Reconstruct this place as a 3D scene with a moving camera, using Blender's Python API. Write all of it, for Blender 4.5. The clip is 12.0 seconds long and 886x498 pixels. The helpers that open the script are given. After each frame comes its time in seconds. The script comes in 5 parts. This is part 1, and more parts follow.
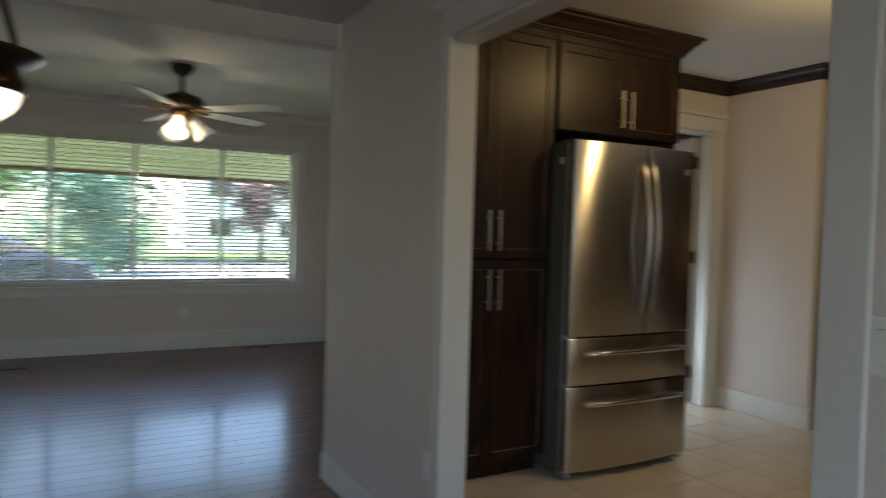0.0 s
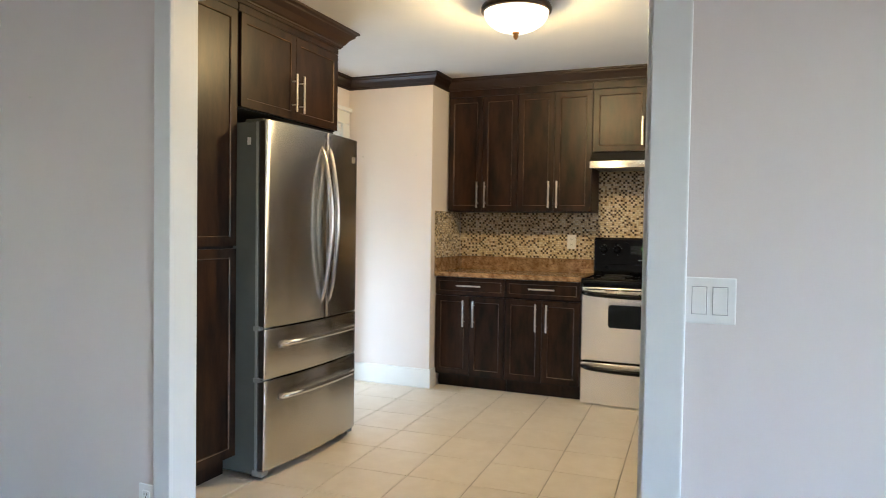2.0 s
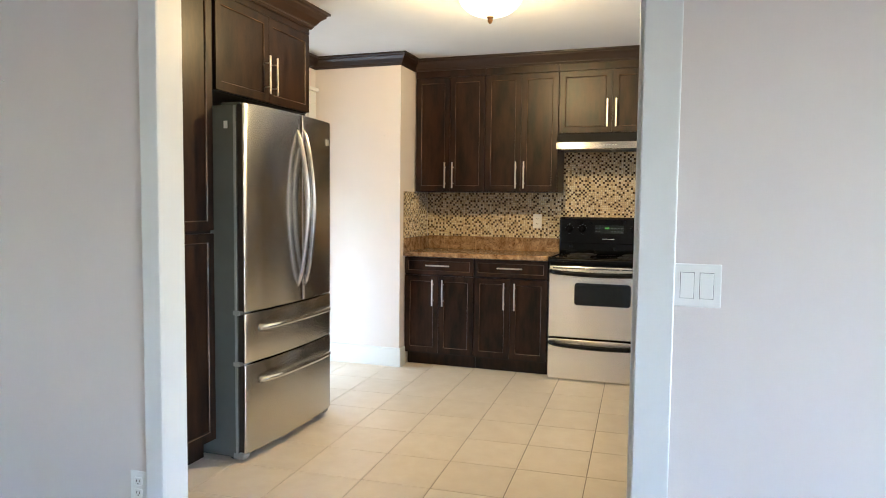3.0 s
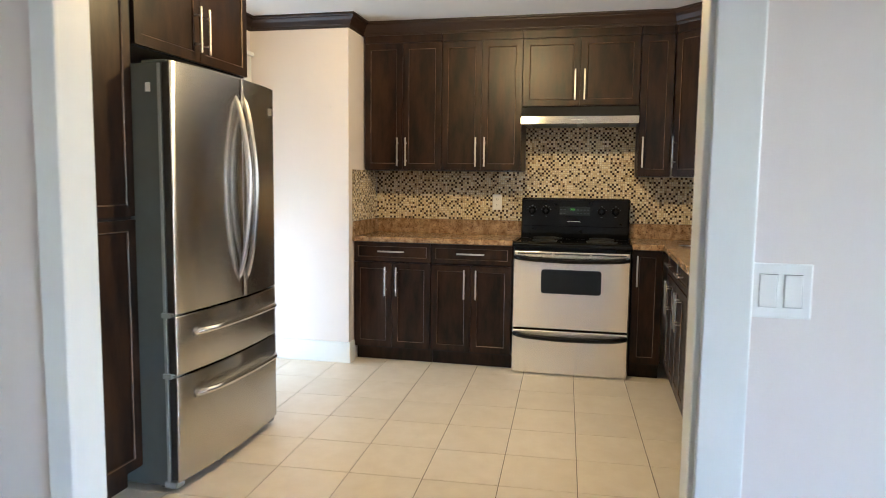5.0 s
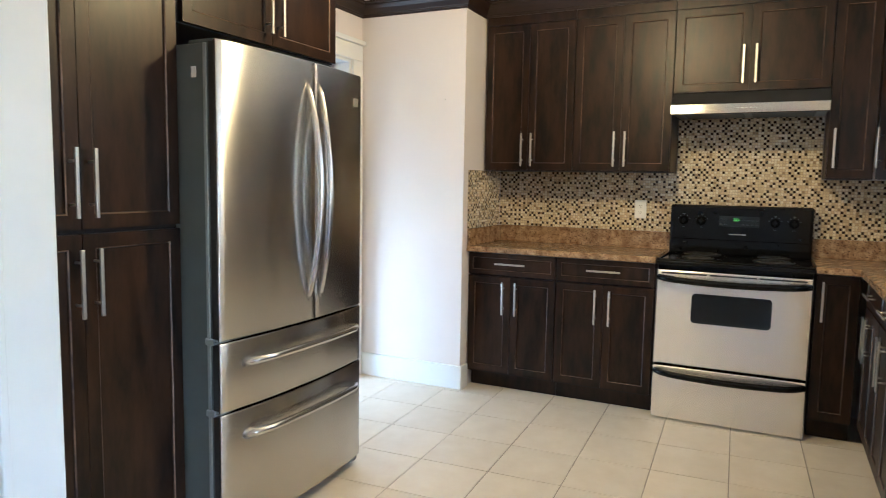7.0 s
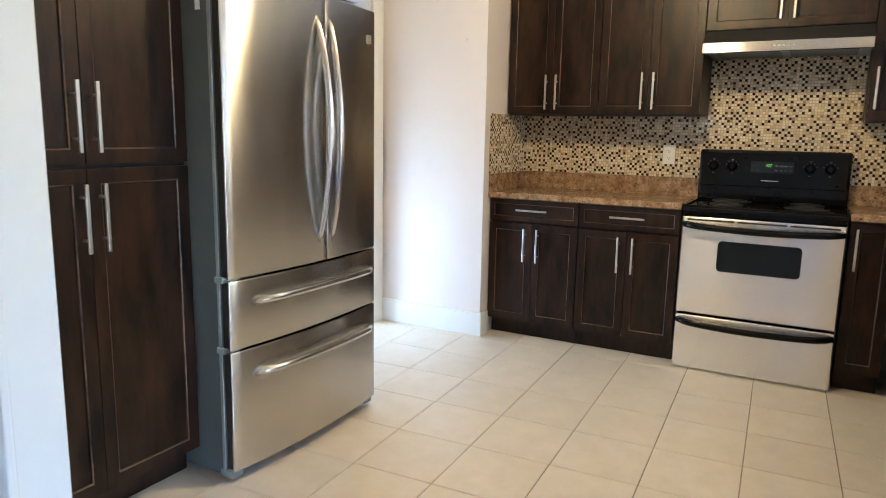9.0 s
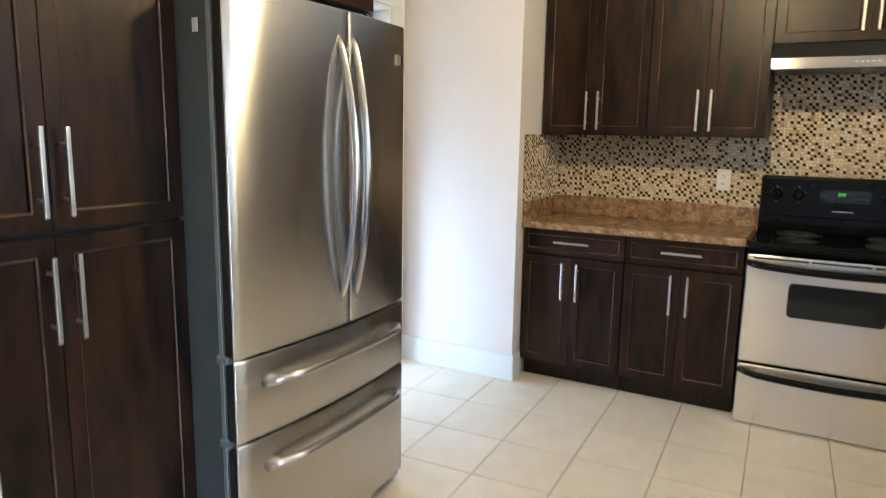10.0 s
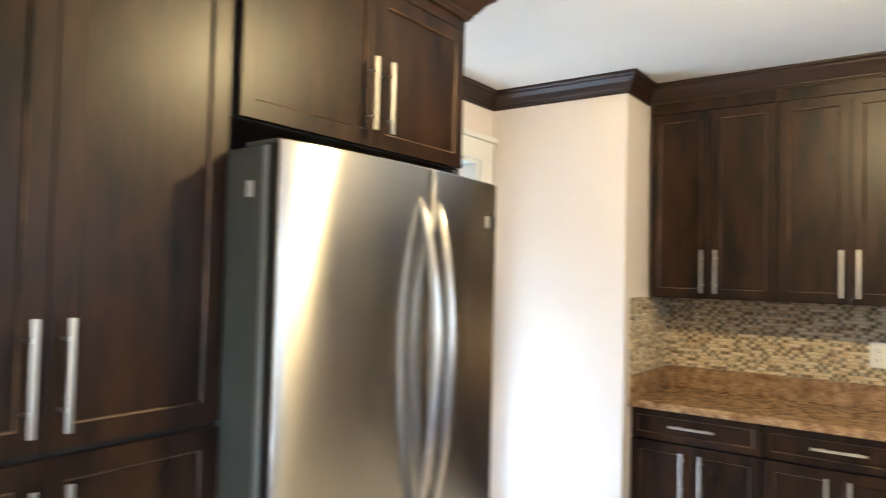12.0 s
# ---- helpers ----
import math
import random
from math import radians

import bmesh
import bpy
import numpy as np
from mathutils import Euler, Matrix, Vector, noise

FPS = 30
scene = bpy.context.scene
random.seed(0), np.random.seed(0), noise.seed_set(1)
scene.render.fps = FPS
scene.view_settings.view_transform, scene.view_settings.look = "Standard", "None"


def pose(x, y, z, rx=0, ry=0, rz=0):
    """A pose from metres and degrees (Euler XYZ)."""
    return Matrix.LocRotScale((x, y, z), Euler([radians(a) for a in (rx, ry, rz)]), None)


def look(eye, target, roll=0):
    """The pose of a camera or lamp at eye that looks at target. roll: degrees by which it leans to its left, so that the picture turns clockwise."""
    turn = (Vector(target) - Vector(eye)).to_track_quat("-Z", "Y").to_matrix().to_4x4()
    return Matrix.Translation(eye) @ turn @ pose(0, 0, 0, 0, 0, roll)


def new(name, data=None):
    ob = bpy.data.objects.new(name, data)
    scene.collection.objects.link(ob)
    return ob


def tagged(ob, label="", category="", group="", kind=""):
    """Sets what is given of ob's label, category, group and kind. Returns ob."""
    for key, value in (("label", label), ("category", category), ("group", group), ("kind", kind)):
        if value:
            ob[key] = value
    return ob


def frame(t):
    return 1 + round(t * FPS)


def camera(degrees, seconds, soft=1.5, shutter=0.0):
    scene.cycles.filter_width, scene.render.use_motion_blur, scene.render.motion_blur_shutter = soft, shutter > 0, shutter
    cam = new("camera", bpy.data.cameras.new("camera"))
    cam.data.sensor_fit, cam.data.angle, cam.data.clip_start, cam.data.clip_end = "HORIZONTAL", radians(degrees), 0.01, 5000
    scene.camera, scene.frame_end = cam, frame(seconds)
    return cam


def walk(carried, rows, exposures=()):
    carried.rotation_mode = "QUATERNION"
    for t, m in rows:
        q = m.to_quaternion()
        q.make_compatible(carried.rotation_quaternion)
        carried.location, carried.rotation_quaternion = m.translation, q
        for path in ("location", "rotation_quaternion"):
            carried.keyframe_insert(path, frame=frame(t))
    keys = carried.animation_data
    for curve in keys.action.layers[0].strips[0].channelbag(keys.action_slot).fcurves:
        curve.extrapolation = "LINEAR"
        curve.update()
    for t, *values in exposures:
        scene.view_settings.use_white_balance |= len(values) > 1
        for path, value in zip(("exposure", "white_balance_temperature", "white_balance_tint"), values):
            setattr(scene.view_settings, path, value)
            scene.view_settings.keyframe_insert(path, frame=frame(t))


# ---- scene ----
cam = camera(66.2, 12.0, soft=0.9, shutter=0.6)
PATH = [
    (0, (1.114, 1.708, 1.272), (2.081, 3.458, 1.217), 1.6),
    (0.2, (1.105, 1.823, 1.276), (2.24, 3.469, 1.217), 1.4),
    (0.5, (1.125, 1.951, 1.266), (2.428, 3.467, 1.207), 1.3),
    (1, (1.025, 2.117, 1.26), (2.548, 3.412, 1.202), 1.5),
    (1.5, (0.858, 2.257, 1.276), (2.606, 3.228, 1.219), 0.9),
    (2, (0.666, 2.352, 1.242), (2.51, 3.125, 1.181), 0.9),
    (2.5, (0.564, 2.41, 1.262), (2.44, 3.096, 1.166), 0.8),
    (4.3, (0.693, 2.631, 1.3), (2.61, 3.168, 1.108), 0.6),
    (4.5, (0.768, 2.677, 1.304), (2.694, 3.18, 1.113), 0.7),
    (5, (0.955, 2.763, 1.286), (2.896, 3.202, 1.094), 0.7),
    (5.5, (1.184, 2.821, 1.288), (3.129, 3.244, 1.095), 0.8),
    (6, (1.397, 2.806, 1.283), (3.333, 3.265, 1.082), 0.8),
    (6.5, (1.592, 2.778, 1.273), (3.459, 3.469, 1.074), 0.9),
    (7, (1.642, 2.74, 1.299), (3.432, 3.61, 1.103), 1.0),
    (7.2, (1.643, 2.719, 1.304), (3.422, 3.613, 1.107), 1.1),
    (8.8, (1.676, 2.661, 1.211), (3.407, 3.616, 0.907), 0.9),
    (9, (1.722, 2.683, 1.249), (3.45, 3.632, 0.915), 1.1),
    (9.5, (1.861, 2.827, 1.303), (3.585, 3.777, 0.952), 1.2),
    (10, (2.049, 3.023, 1.385), (3.771, 3.981, 1.044), 1.0),
    (10.5, (2.205, 3.162, 1.47), (3.888, 4.23, 1.305), 1.5),
    (11, (2.295, 3.256, 1.5), (3.848, 4.516, 1.529), 1.3),
    (11.5, (2.354, 3.286, 1.495), (3.866, 4.595, 1.55), 1.7),
    (11.8, (2.369, 3.317, 1.479), (3.923, 4.575, 1.55), 1.2),
    (12, (2.403, 3.29, 1.479), (4.021, 4.466, 1.546), 1.4),
    (12.1, (2.423, 3.276, 1.479), (4.072, 4.406, 1.544), 1.5),
]
EXPOSURES = ((0.0, 3.0, 6400, 10), (0.5, 4.05, 6150, 13), (1.0, 4.71, 5900, 11), (1.5, 4.82, 5780, 9), (2.5, 5.07, 5730, 9), (4.5, 5.43, 5780, 10), (5.5, 4.91, 5480, 9),
             (6.5, 4.86, 5530, 9), (7.0, 5.14, 5130, 8), (9.0, 5.15, 5230, 10), (10.0, 5.13, 5130, 8), (11.0, 5.48, 5380, 8), (12.0, 5.45, 5380, 8))
walk(cam, [(t, look(eye, target, roll)) for t, eye, target, roll in PATH], EXPOSURES)

# world, sun and daylight
world = bpy.data.worlds.new("sky")
scene.world = world
world.use_nodes = True
wn = world.node_tree.nodes
sky = wn.new("ShaderNodeTexSky")
sky.sky_type, sky.sun_disc = "NISHITA", False
sky.sun_elevation, sky.sun_rotation = radians(50), radians(270)
world.node_tree.links.new(sky.outputs[0], wn["Background"].inputs[0])
wn["Background"].inputs[1].default_value = 0.15
sun = new("sun", bpy.data.lights.new("sun", "SUN"))
sun.data.energy, sun.data.angle, sun.data.color = 5.0, radians(0.5), (1.0, 0.95, 0.86)
sun.matrix_world = look((-10, 14, 20), (0, 14, 8))


def daylight_lamp(name, eye, target, wide, high, watts, colour):
    """An area lamp that stands in for daylight from an unseen source."""
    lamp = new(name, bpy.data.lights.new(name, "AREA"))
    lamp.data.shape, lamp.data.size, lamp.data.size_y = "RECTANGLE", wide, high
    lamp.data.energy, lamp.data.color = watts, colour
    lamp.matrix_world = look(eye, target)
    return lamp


# unseen window assumed behind the camera, added to brighten the dining walls
daylight_lamp("daylight_assumed_dining", (-0.2, -1.27, 1.2), (-0.2, 3.0, 1.1), 2.2, 1.4, 0.60, (0.84, 0.95, 1.0))
# no window here: unseen lamp added in the hall, imitates sunlit-floor bounce
daylight_lamp("daylight_standin_hall", (4.92, 5.75, 0.45), (4.94, 4.0, 0.50), 0.75, 0.80, 0.80, (0.74, 0.89, 1.0))
daylight_lamp("daylight_sink_window", (4.05, 1.675, 1.53), (4.15, 4.0, 0.9), 0.96, 0.90, 0.29, (0.74, 0.89, 1.0))


def bulb(name, place, watts, size, colour):
    lamp = new(name, bpy.data.lights.new(name, "POINT"))
    lamp.data.energy, lamp.data.shadow_soft_size, lamp.data.color = watts, size, colour
    lamp.location = place
    return lamp


bulb("kitchen_bulb", (4.125, 3.407, 2.342), 2.9, 0.055, (1.0, 0.67, 0.27))
bulb("fan_bulb", (1.98, 8.0, 2.0), 0.42, 0.05, (1.0, 0.78, 0.5))
bulb("pendant_bulb", (0.835, 4.0, 1.50), 0.14, 0.08, (1.0, 0.8, 0.55))

# ---- materials ----


def material(name, base, rough=0.5, metal=0.0, second=None, scale=6.0, stretch=(1, 1, 1), amount=0.5, bump=0.0, fine=60.0, coat=0.0, spread=0.0, aniso=0.0, emit=None, detail=6.0, sheen=0.5, cover=0.12):
    """A surface with broad variation between two colours, fine relief and, if spread, a shift from piece to piece."""
    m = bpy.data.materials.new(name)
    m.use_nodes = True
    n, link = m.node_tree.nodes, m.node_tree.links.new
    b = n["Principled BSDF"]
    b.inputs["Roughness"].default_value, b.inputs["Metallic"].default_value = rough, metal
    b.inputs["Coat Weight"].default_value, b.inputs["Anisotropic"].default_value = coat, aniso
    b.inputs["Specular IOR Level"].default_value = sheen
    b.inputs["Coat Roughness"].default_value = cover
    b.inputs["Base Color"].default_value = (*base, 1)
    co = n.new("ShaderNodeTexCoord")
    place = n.new("ShaderNodeMapping")
    place.inputs["Scale"].default_value = stretch
    link(co.outputs["Object"], place.inputs[0])
    if second:
        broad = n.new("ShaderNodeTexNoise")
        broad.inputs["Scale"].default_value, broad.inputs["Detail"].default_value = scale, detail
        broad.inputs["Roughness"].default_value = 0.62
        link(place.outputs[0], broad.inputs["Vector"])
        ramp = n.new("ShaderNodeMapRange")
        ramp.inputs["From Min"].default_value, ramp.inputs["From Max"].default_value = 0.5 - amount / 2, 0.5 + amount / 2
        link(broad.outputs[0], ramp.inputs[0])
        mix = n.new("ShaderNodeMix")
        mix.data_type = "RGBA"
        mix.inputs["A"].default_value, mix.inputs["B"].default_value = (*base, 1), (*second, 1)
        link(ramp.outputs[0], mix.inputs["Factor"])
        out = mix.outputs["Result"]
        if spread:
            info, hue, span = n.new("ShaderNodeObjectInfo"), n.new("ShaderNodeHueSaturation"), n.new("ShaderNodeMapRange")
            span.inputs["To Min"].default_value, span.inputs["To Max"].default_value = 1 - spread, 1 + spread
            link(info.outputs["Random"], span.inputs[0])
            link(span.outputs[0], hue.inputs["Value"])
            link(out, hue.inputs["Color"])
            out = hue.outputs[0]
            shift = n.new("ShaderNodeVectorMath")
            shift.operation = "SCALE"
            offset = n.new("ShaderNodeVectorMath")
            offset.operation = "ADD"
            shift.inputs[0].default_value = (17.0, 31.0, 23.0)
            link(info.outputs["Random"], shift.inputs["Scale"])
            link(place.outputs[0], offset.inputs[0])
            link(shift.outputs[0], offset.inputs[1])
            link(offset.outputs[0], broad.inputs["Vector"])
        link(out, b.inputs["Base Color"])
        rr = n.new("ShaderNodeMapRange")
        rr.inputs["To Min"].default_value, rr.inputs["To Max"].default_value = rough * (0.98 if aniso else 0.85), min(1, rough * (1.02 if aniso else 1.2))
        link(broad.outputs[0], rr.inputs[0])
        link(rr.outputs[0], b.inputs["Roughness"])
    if bump:
        grain, relief = n.new("ShaderNodeTexNoise"), n.new("ShaderNodeBump")
        grain.inputs["Scale"].default_value, grain.inputs["Detail"].default_value = fine, 4
        link(place.outputs[0], grain.inputs["Vector"])
        relief.inputs["Strength"].default_value, relief.inputs["Distance"].default_value = bump, 0.002
        link(grain.outputs[0], relief.inputs["Height"])
        link(relief.outputs[0], b.inputs["Normal"])
    if aniso:
        upright = n.new("ShaderNodeCombineXYZ")
        upright.inputs[2].default_value = 1.0
        link(upright.outputs[0], b.inputs["Tangent"])
    if emit:
        b.inputs["Emission Color"].default_value, b.inputs["Emission Strength"].default_value = (*emit[:3], 1), emit[3]
    return m


PAINT = material("blush_wall_paint", (0.70, 0.645, 0.62), 0.65, second=(0.74, 0.685, 0.66), scale=2.0, bump=0.12, fine=220)
CEIL = material("ceiling_paint", (0.76, 0.76, 0.75), 0.8, second=(0.81, 0.81, 0.80), scale=3.0, bump=0.25, fine=120)
TRIM = material("white_trim_paint", (0.72, 0.735, 0.73), 0.35, second=(0.77, 0.785, 0.78), scale=4.0, bump=0.05, fine=90)
WOOD = material("espresso_stained_wood", (0.0040, 0.0020, 0.0014), 0.36, second=(0.031, 0.0140, 0.0070), scale=4.6, stretch=(3.2, 3.2, 0.8), amount=0.30, bump=0.08, fine=140, coat=0.0, spread=0.12, sheen=0.27)
# patchy pale bevels: worn stain, with caught lamplight painted in as well
RUBBED_LIT = material("rubbed_and_lit_edge", (0.014, 0.007, 0.004), 0.4, second=(0.17, 0.10, 0.058), scale=5.0, amount=0.22)
# near-black colour for the shade painted into the door gaps
GAP_SHADE = material("painted_gap_shade", (0.004, 0.0025, 0.002), 0.7, second=(0.007, 0.004, 0.003), scale=5.0)
CROWNWOOD = material("espresso_crown_wood", (0.014, 0.0065, 0.004), 0.42, second=(0.030, 0.0135, 0.008), scale=6.0, bump=0.05, fine=120, coat=0.0)
STEEL = material("brushed_stainless_steel", (0.59, 0.585, 0.565), 0.24, metal=1.0, second=(0.62, 0.612, 0.59), scale=3.0, stretch=(0.8, 0.8, 260), amount=1.0, aniso=1.0)
STEEL_H = material("brushed_range_steel", (0.80, 0.785, 0.745), 0.22, metal=1.0, second=(0.83, 0.815, 0.775), scale=3.0, stretch=(0.6, 0.6, 180), amount=1.0, aniso=0.97)
SATIN = material("satin_nickel", (0.66, 0.64, 0.60), 0.34, metal=1.0, second=(0.72, 0.70, 0.66), scale=20.0)
CHROME = material("satin_handle_steel", (0.64, 0.635, 0.62), 0.24, metal=1.0)
FRIDGESIDE = material("grey_textured_cabinet_side", (0.085, 0.097, 0.092), 0.42, second=(0.105, 0.118, 0.113), scale=8.0, bump=0.3, fine=300)
LINER = material("dark_door_edge_plastic", (0.022, 0.020, 0.018), 0.45, second=(0.032, 0.030, 0.027), scale=12.0, bump=0.1, fine=200)
FLANGE = material("pale_grey_steel_edge", (0.26, 0.28, 0.275), 0.35, second=(0.30, 0.32, 0.315), scale=10.0)
BLACK = material("black_enamel", (0.003, 0.003, 0.003), 0.09, second=(0.006, 0.006, 0.006), scale=12.0, sheen=0.2)
RUBBER = material("black_rubber", (0.012, 0.012, 0.012), 0.6, second=(0.02, 0.02, 0.02), scale=30.0)
OVENGLASS = material("dark_oven_glass", (0.006, 0.008, 0.008), 0.06, second=(0.010, 0.012, 0.012), scale=6.0)
PLASTIC = material("white_switch_plastic", (0.80, 0.80, 0.78), 0.34, second=(0.84, 0.84, 0.82), scale=10.0)
SLOT = material("dark_slot", (0.02, 0.02, 0.02), 0.5, second=(0.03, 0.03, 0.03), scale=10.0)
TILE = material("beige_ceramic_tile", (0.64, 0.565, 0.46), 0.335, second=(0.78, 0.72, 0.63), scale=9.0, amount=0.7, bump=0.02, fine=40, spread=0.03, detail=8.0)
GROUT = material("grey_brown_grout", (0.16, 0.13, 0.10), 0.8, second=(0.24, 0.20, 0.155), scale=20.0)
PLANK = material("dark_red_brown_hardwood", (0.070, 0.019, 0.0085), 0.34, second=(0.15, 0.046, 0.020), scale=4.0, stretch=(0.5, 5, 5), amount=0.6, bump=0.02, fine=60, spread=0.22, coat=0.55, cover=0.14, sheen=0.3)
SEAM = material("dark_floor_seam", (0.012, 0.006, 0.004), 0.6, second=(0.02, 0.01, 0.006), scale=10.0)
BRONZE = material("oil_rubbed_bronze", (0.035, 0.022, 0.014), 0.35, metal=0.7, second=(0.07, 0.042, 0.025), scale=18.0)
BRASS = material("antique_brass", (0.42, 0.22, 0.08), 0.34, metal=1.0, second=(0.30, 0.15, 0.06), scale=14.0)
FROST = material("lit_frosted_glass", (0.9, 0.86, 0.78), 0.3, emit=(1.0, 0.78, 0.46, 0.15))
FROST_FAN = material("lit_fan_glass", (0.9, 0.86, 0.78), 0.3, emit=(1.0, 0.84, 0.62, 0.28))
# shades without a lit bulb; a weak warm glow is added as emission
FROST_FAINT = material("unlit_fan_glass_faint_glow", (0.8, 0.78, 0.74), 0.3, emit=(1.0, 0.86, 0.66, 0.02))
BLADE = material("whitewashed_fan_blade", (0.62, 0.62, 0.60), 0.4, second=(0.68, 0.68, 0.66), scale=6.0, stretch=(1, 8, 1))


def translucent(name, colour):
    """Thin vinyl that lets daylight glow through it."""
    m = bpy.data.materials.new(name)
    m.use_nodes = True
    n, link = m.node_tree.nodes, m.node_tree.links.new
    face, glow, mix = n["Principled BSDF"], n.new("ShaderNodeBsdfTranslucent"), n.new("ShaderNodeMixShader")
    face.inputs["Base Color"].default_value, face.inputs["Roughness"].default_value = (*colour, 1), 0.45
    glow.inputs["Color"].default_value = (*colour, 1)
    mix.inputs[0].default_value = 0.45
    link(face.outputs[0], mix.inputs[1])
    link(glow.outputs[0], mix.inputs[2])
    link(mix.outputs[0], n["Material Output"].inputs[0])
    return m


BLIND = translucent("white_vinyl_blind", (0.84, 0.84, 0.80))
GREEN = material("green_clock_glow", (0.02, 0.1, 0.02), 0.4, emit=(0.25, 1.0, 0.1, 0.028))
PAPER = material("crumpled_clear_plastic", (0.72, 0.72, 0.70), 0.34, second=(0.80, 0.80, 0.79), scale=9.0, bump=0.4, fine=30)
VENT = material("brown_register_metal", (0.03, 0.018, 0.012), 0.45, metal=0.4, second=(0.045, 0.028, 0.02), scale=20.0)
DOORBLACK = material("black_hardware", (0.012, 0.012, 0.012), 0.4, metal=0.5, second=(0.02, 0.02, 0.02), scale=10.0)


def laminate():
    """Brown mottled stone-look laminate for the worktops."""
    m = material("brown_granite_laminate", (0.17, 0.090, 0.040), 0.22, second=(0.44, 0.30, 0.165), scale=22.0, amount=0.30, bump=0.02, fine=80, detail=10.0)
    n, link = m.node_tree.nodes, m.node_tree.links.new
    b = n["Principled BSDF"]
    was = b.inputs["Base Color"].links[0].from_socket
    flecks, cut, mix = n.new("ShaderNodeTexNoise"), n.new("ShaderNodeMapRange"), n.new("ShaderNodeMix")
    flecks.inputs["Scale"].default_value, flecks.inputs["Detail"].default_value = 120.0, 5.0
    cut.inputs["From Min"].default_value, cut.inputs["From Max"].default_value = 0.54, 0.66
    mix.data_type = "RGBA"
    mix.inputs["B"].default_value = (0.060, 0.026, 0.013, 1)
    link(n["Texture Coordinate"].outputs["Object"], flecks.inputs["Vector"])
    link(flecks.outputs[0], cut.inputs[0])
    link(cut.outputs[0], mix.inputs["Factor"])
    link(was, mix.inputs["A"])
    link(mix.outputs["Result"], b.inputs["Base Color"])
    return m


LAMINATE = laminate()


def mosaic():
    """Glass chips: each island takes one of five colours."""
    m = bpy.data.materials.new("glass_mosaic_chips")
    m.use_nodes = True
    n, link = m.node_tree.nodes, m.node_tree.links.new
    b = n["Principled BSDF"]
    b.inputs["Roughness"].default_value = 0.12
    geo, ramp = n.new("ShaderNodeNewGeometry"), n.new("ShaderNodeValToRGB")
    ramp.color_ramp.interpolation = "CONSTANT"
    stops = ((0.0, (0.68, 0.57, 0.37)), (0.26, (0.62, 0.50, 0.315)), (0.44, (0.76, 0.68, 0.51)), (0.80, (0.55, 0.44, 0.28)), (0.93, (0.36, 0.26, 0.155)))
    ramp.color_ramp.elements[0].color = (*stops[0][1], 1)
    ramp.color_ramp.elements[1].position, ramp.color_ramp.elements[1].color = stops[1][0], (*stops[1][1], 1)
    for at, colour in stops[2:]:
        ramp.color_ramp.elements.new(at).color = (*colour, 1)
    link(geo.outputs["Random Per Island"], ramp.inputs[0])
    link(ramp.outputs[0], b.inputs["Base Color"])
    return m


MOSAIC = mosaic()
DARKCHIP = material("dark_brown_glass_chips", (0.018, 0.010, 0.007), 0.1, second=(0.022, 0.012, 0.008), scale=40.0, sheen=0.25)
MORTAR = material("tan_mosaic_grout", (0.36, 0.29, 0.20), 0.8, second=(0.42, 0.34, 0.24), scale=30.0)


def clear_glass():
    m = bpy.data.materials.new("window_glass")
    m.use_nodes = True
    n, link = m.node_tree.nodes, m.node_tree.links.new
    clear, gloss, mix = n.new("ShaderNodeBsdfTransparent"), n.new("ShaderNodeBsdfGlossy"), n.new("ShaderNodeMixShader")
    gloss.inputs["Roughness"].default_value = 0.01
    mix.inputs[0].default_value = 0.06
    link(clear.outputs[0], mix.inputs[1])
    link(gloss.outputs[0], mix.inputs[2])
    link(mix.outputs[0], n["Material Output"].inputs[0])
    return m


GLASS = clear_glass()

# ---- building tools ----


def box(bm, x0, x1, y0, y1, z0, z1, bevel=0.0):
    made = bmesh.ops.create_cube(bm, size=1.0)
    for v in made["verts"]:
        v.co = Vector(((x0 + x1) / 2 + v.co.x * (x1 - x0), (y0 + y1) / 2 + v.co.y * (y1 - y0), (z0 + z1) / 2 + v.co.z * (z1 - z0)))
    if bevel:
        edges = list({e for v in made["verts"] for e in v.link_edges})
        bmesh.ops.bevel(bm, geom=edges, offset=bevel, segments=2, affect="EDGES", profile=0.5)
    return bm


def slab(x0, x1, y0, y1, z0, z1, bevel=0.0):
    return box(bmesh.new(), x0, x1, y0, y1, z0, z1, bevel)


def tube(bm, points, radius, sides=10, flat=1.0, ends=True):
    """A tube along points; radius may be one number or one for each point; flat squeezes it across."""
    pts = [Vector(p) for p in points]
    radii = radius if isinstance(radius, (list, tuple)) else [radius] * len(pts)
    rings = []
    side = None
    for i, p in enumerate(pts):
        way = (pts[min(i + 1, len(pts) - 1)] - pts[max(i - 1, 0)]).normalized()
        if side is None:
            side = way.orthogonal().normalized()
        side = (side - way * side.dot(way)).normalized()
        up = way.cross(side)
        rings.append([bm.verts.new(p + (side * math.cos(a) * flat + up * math.sin(a)) * radii[i]) for a in (2 * math.pi * k / sides for k in range(sides))])
    for a, b in zip(rings, rings[1:]):
        for k in range(sides):
            bm.faces.new((a[k], a[(k + 1) % sides], b[(k + 1) % sides], b[k])).smooth = True
    if ends:
        bm.faces.new(rings[0][::-1])
        bm.faces.new(rings[-1])
    return bm


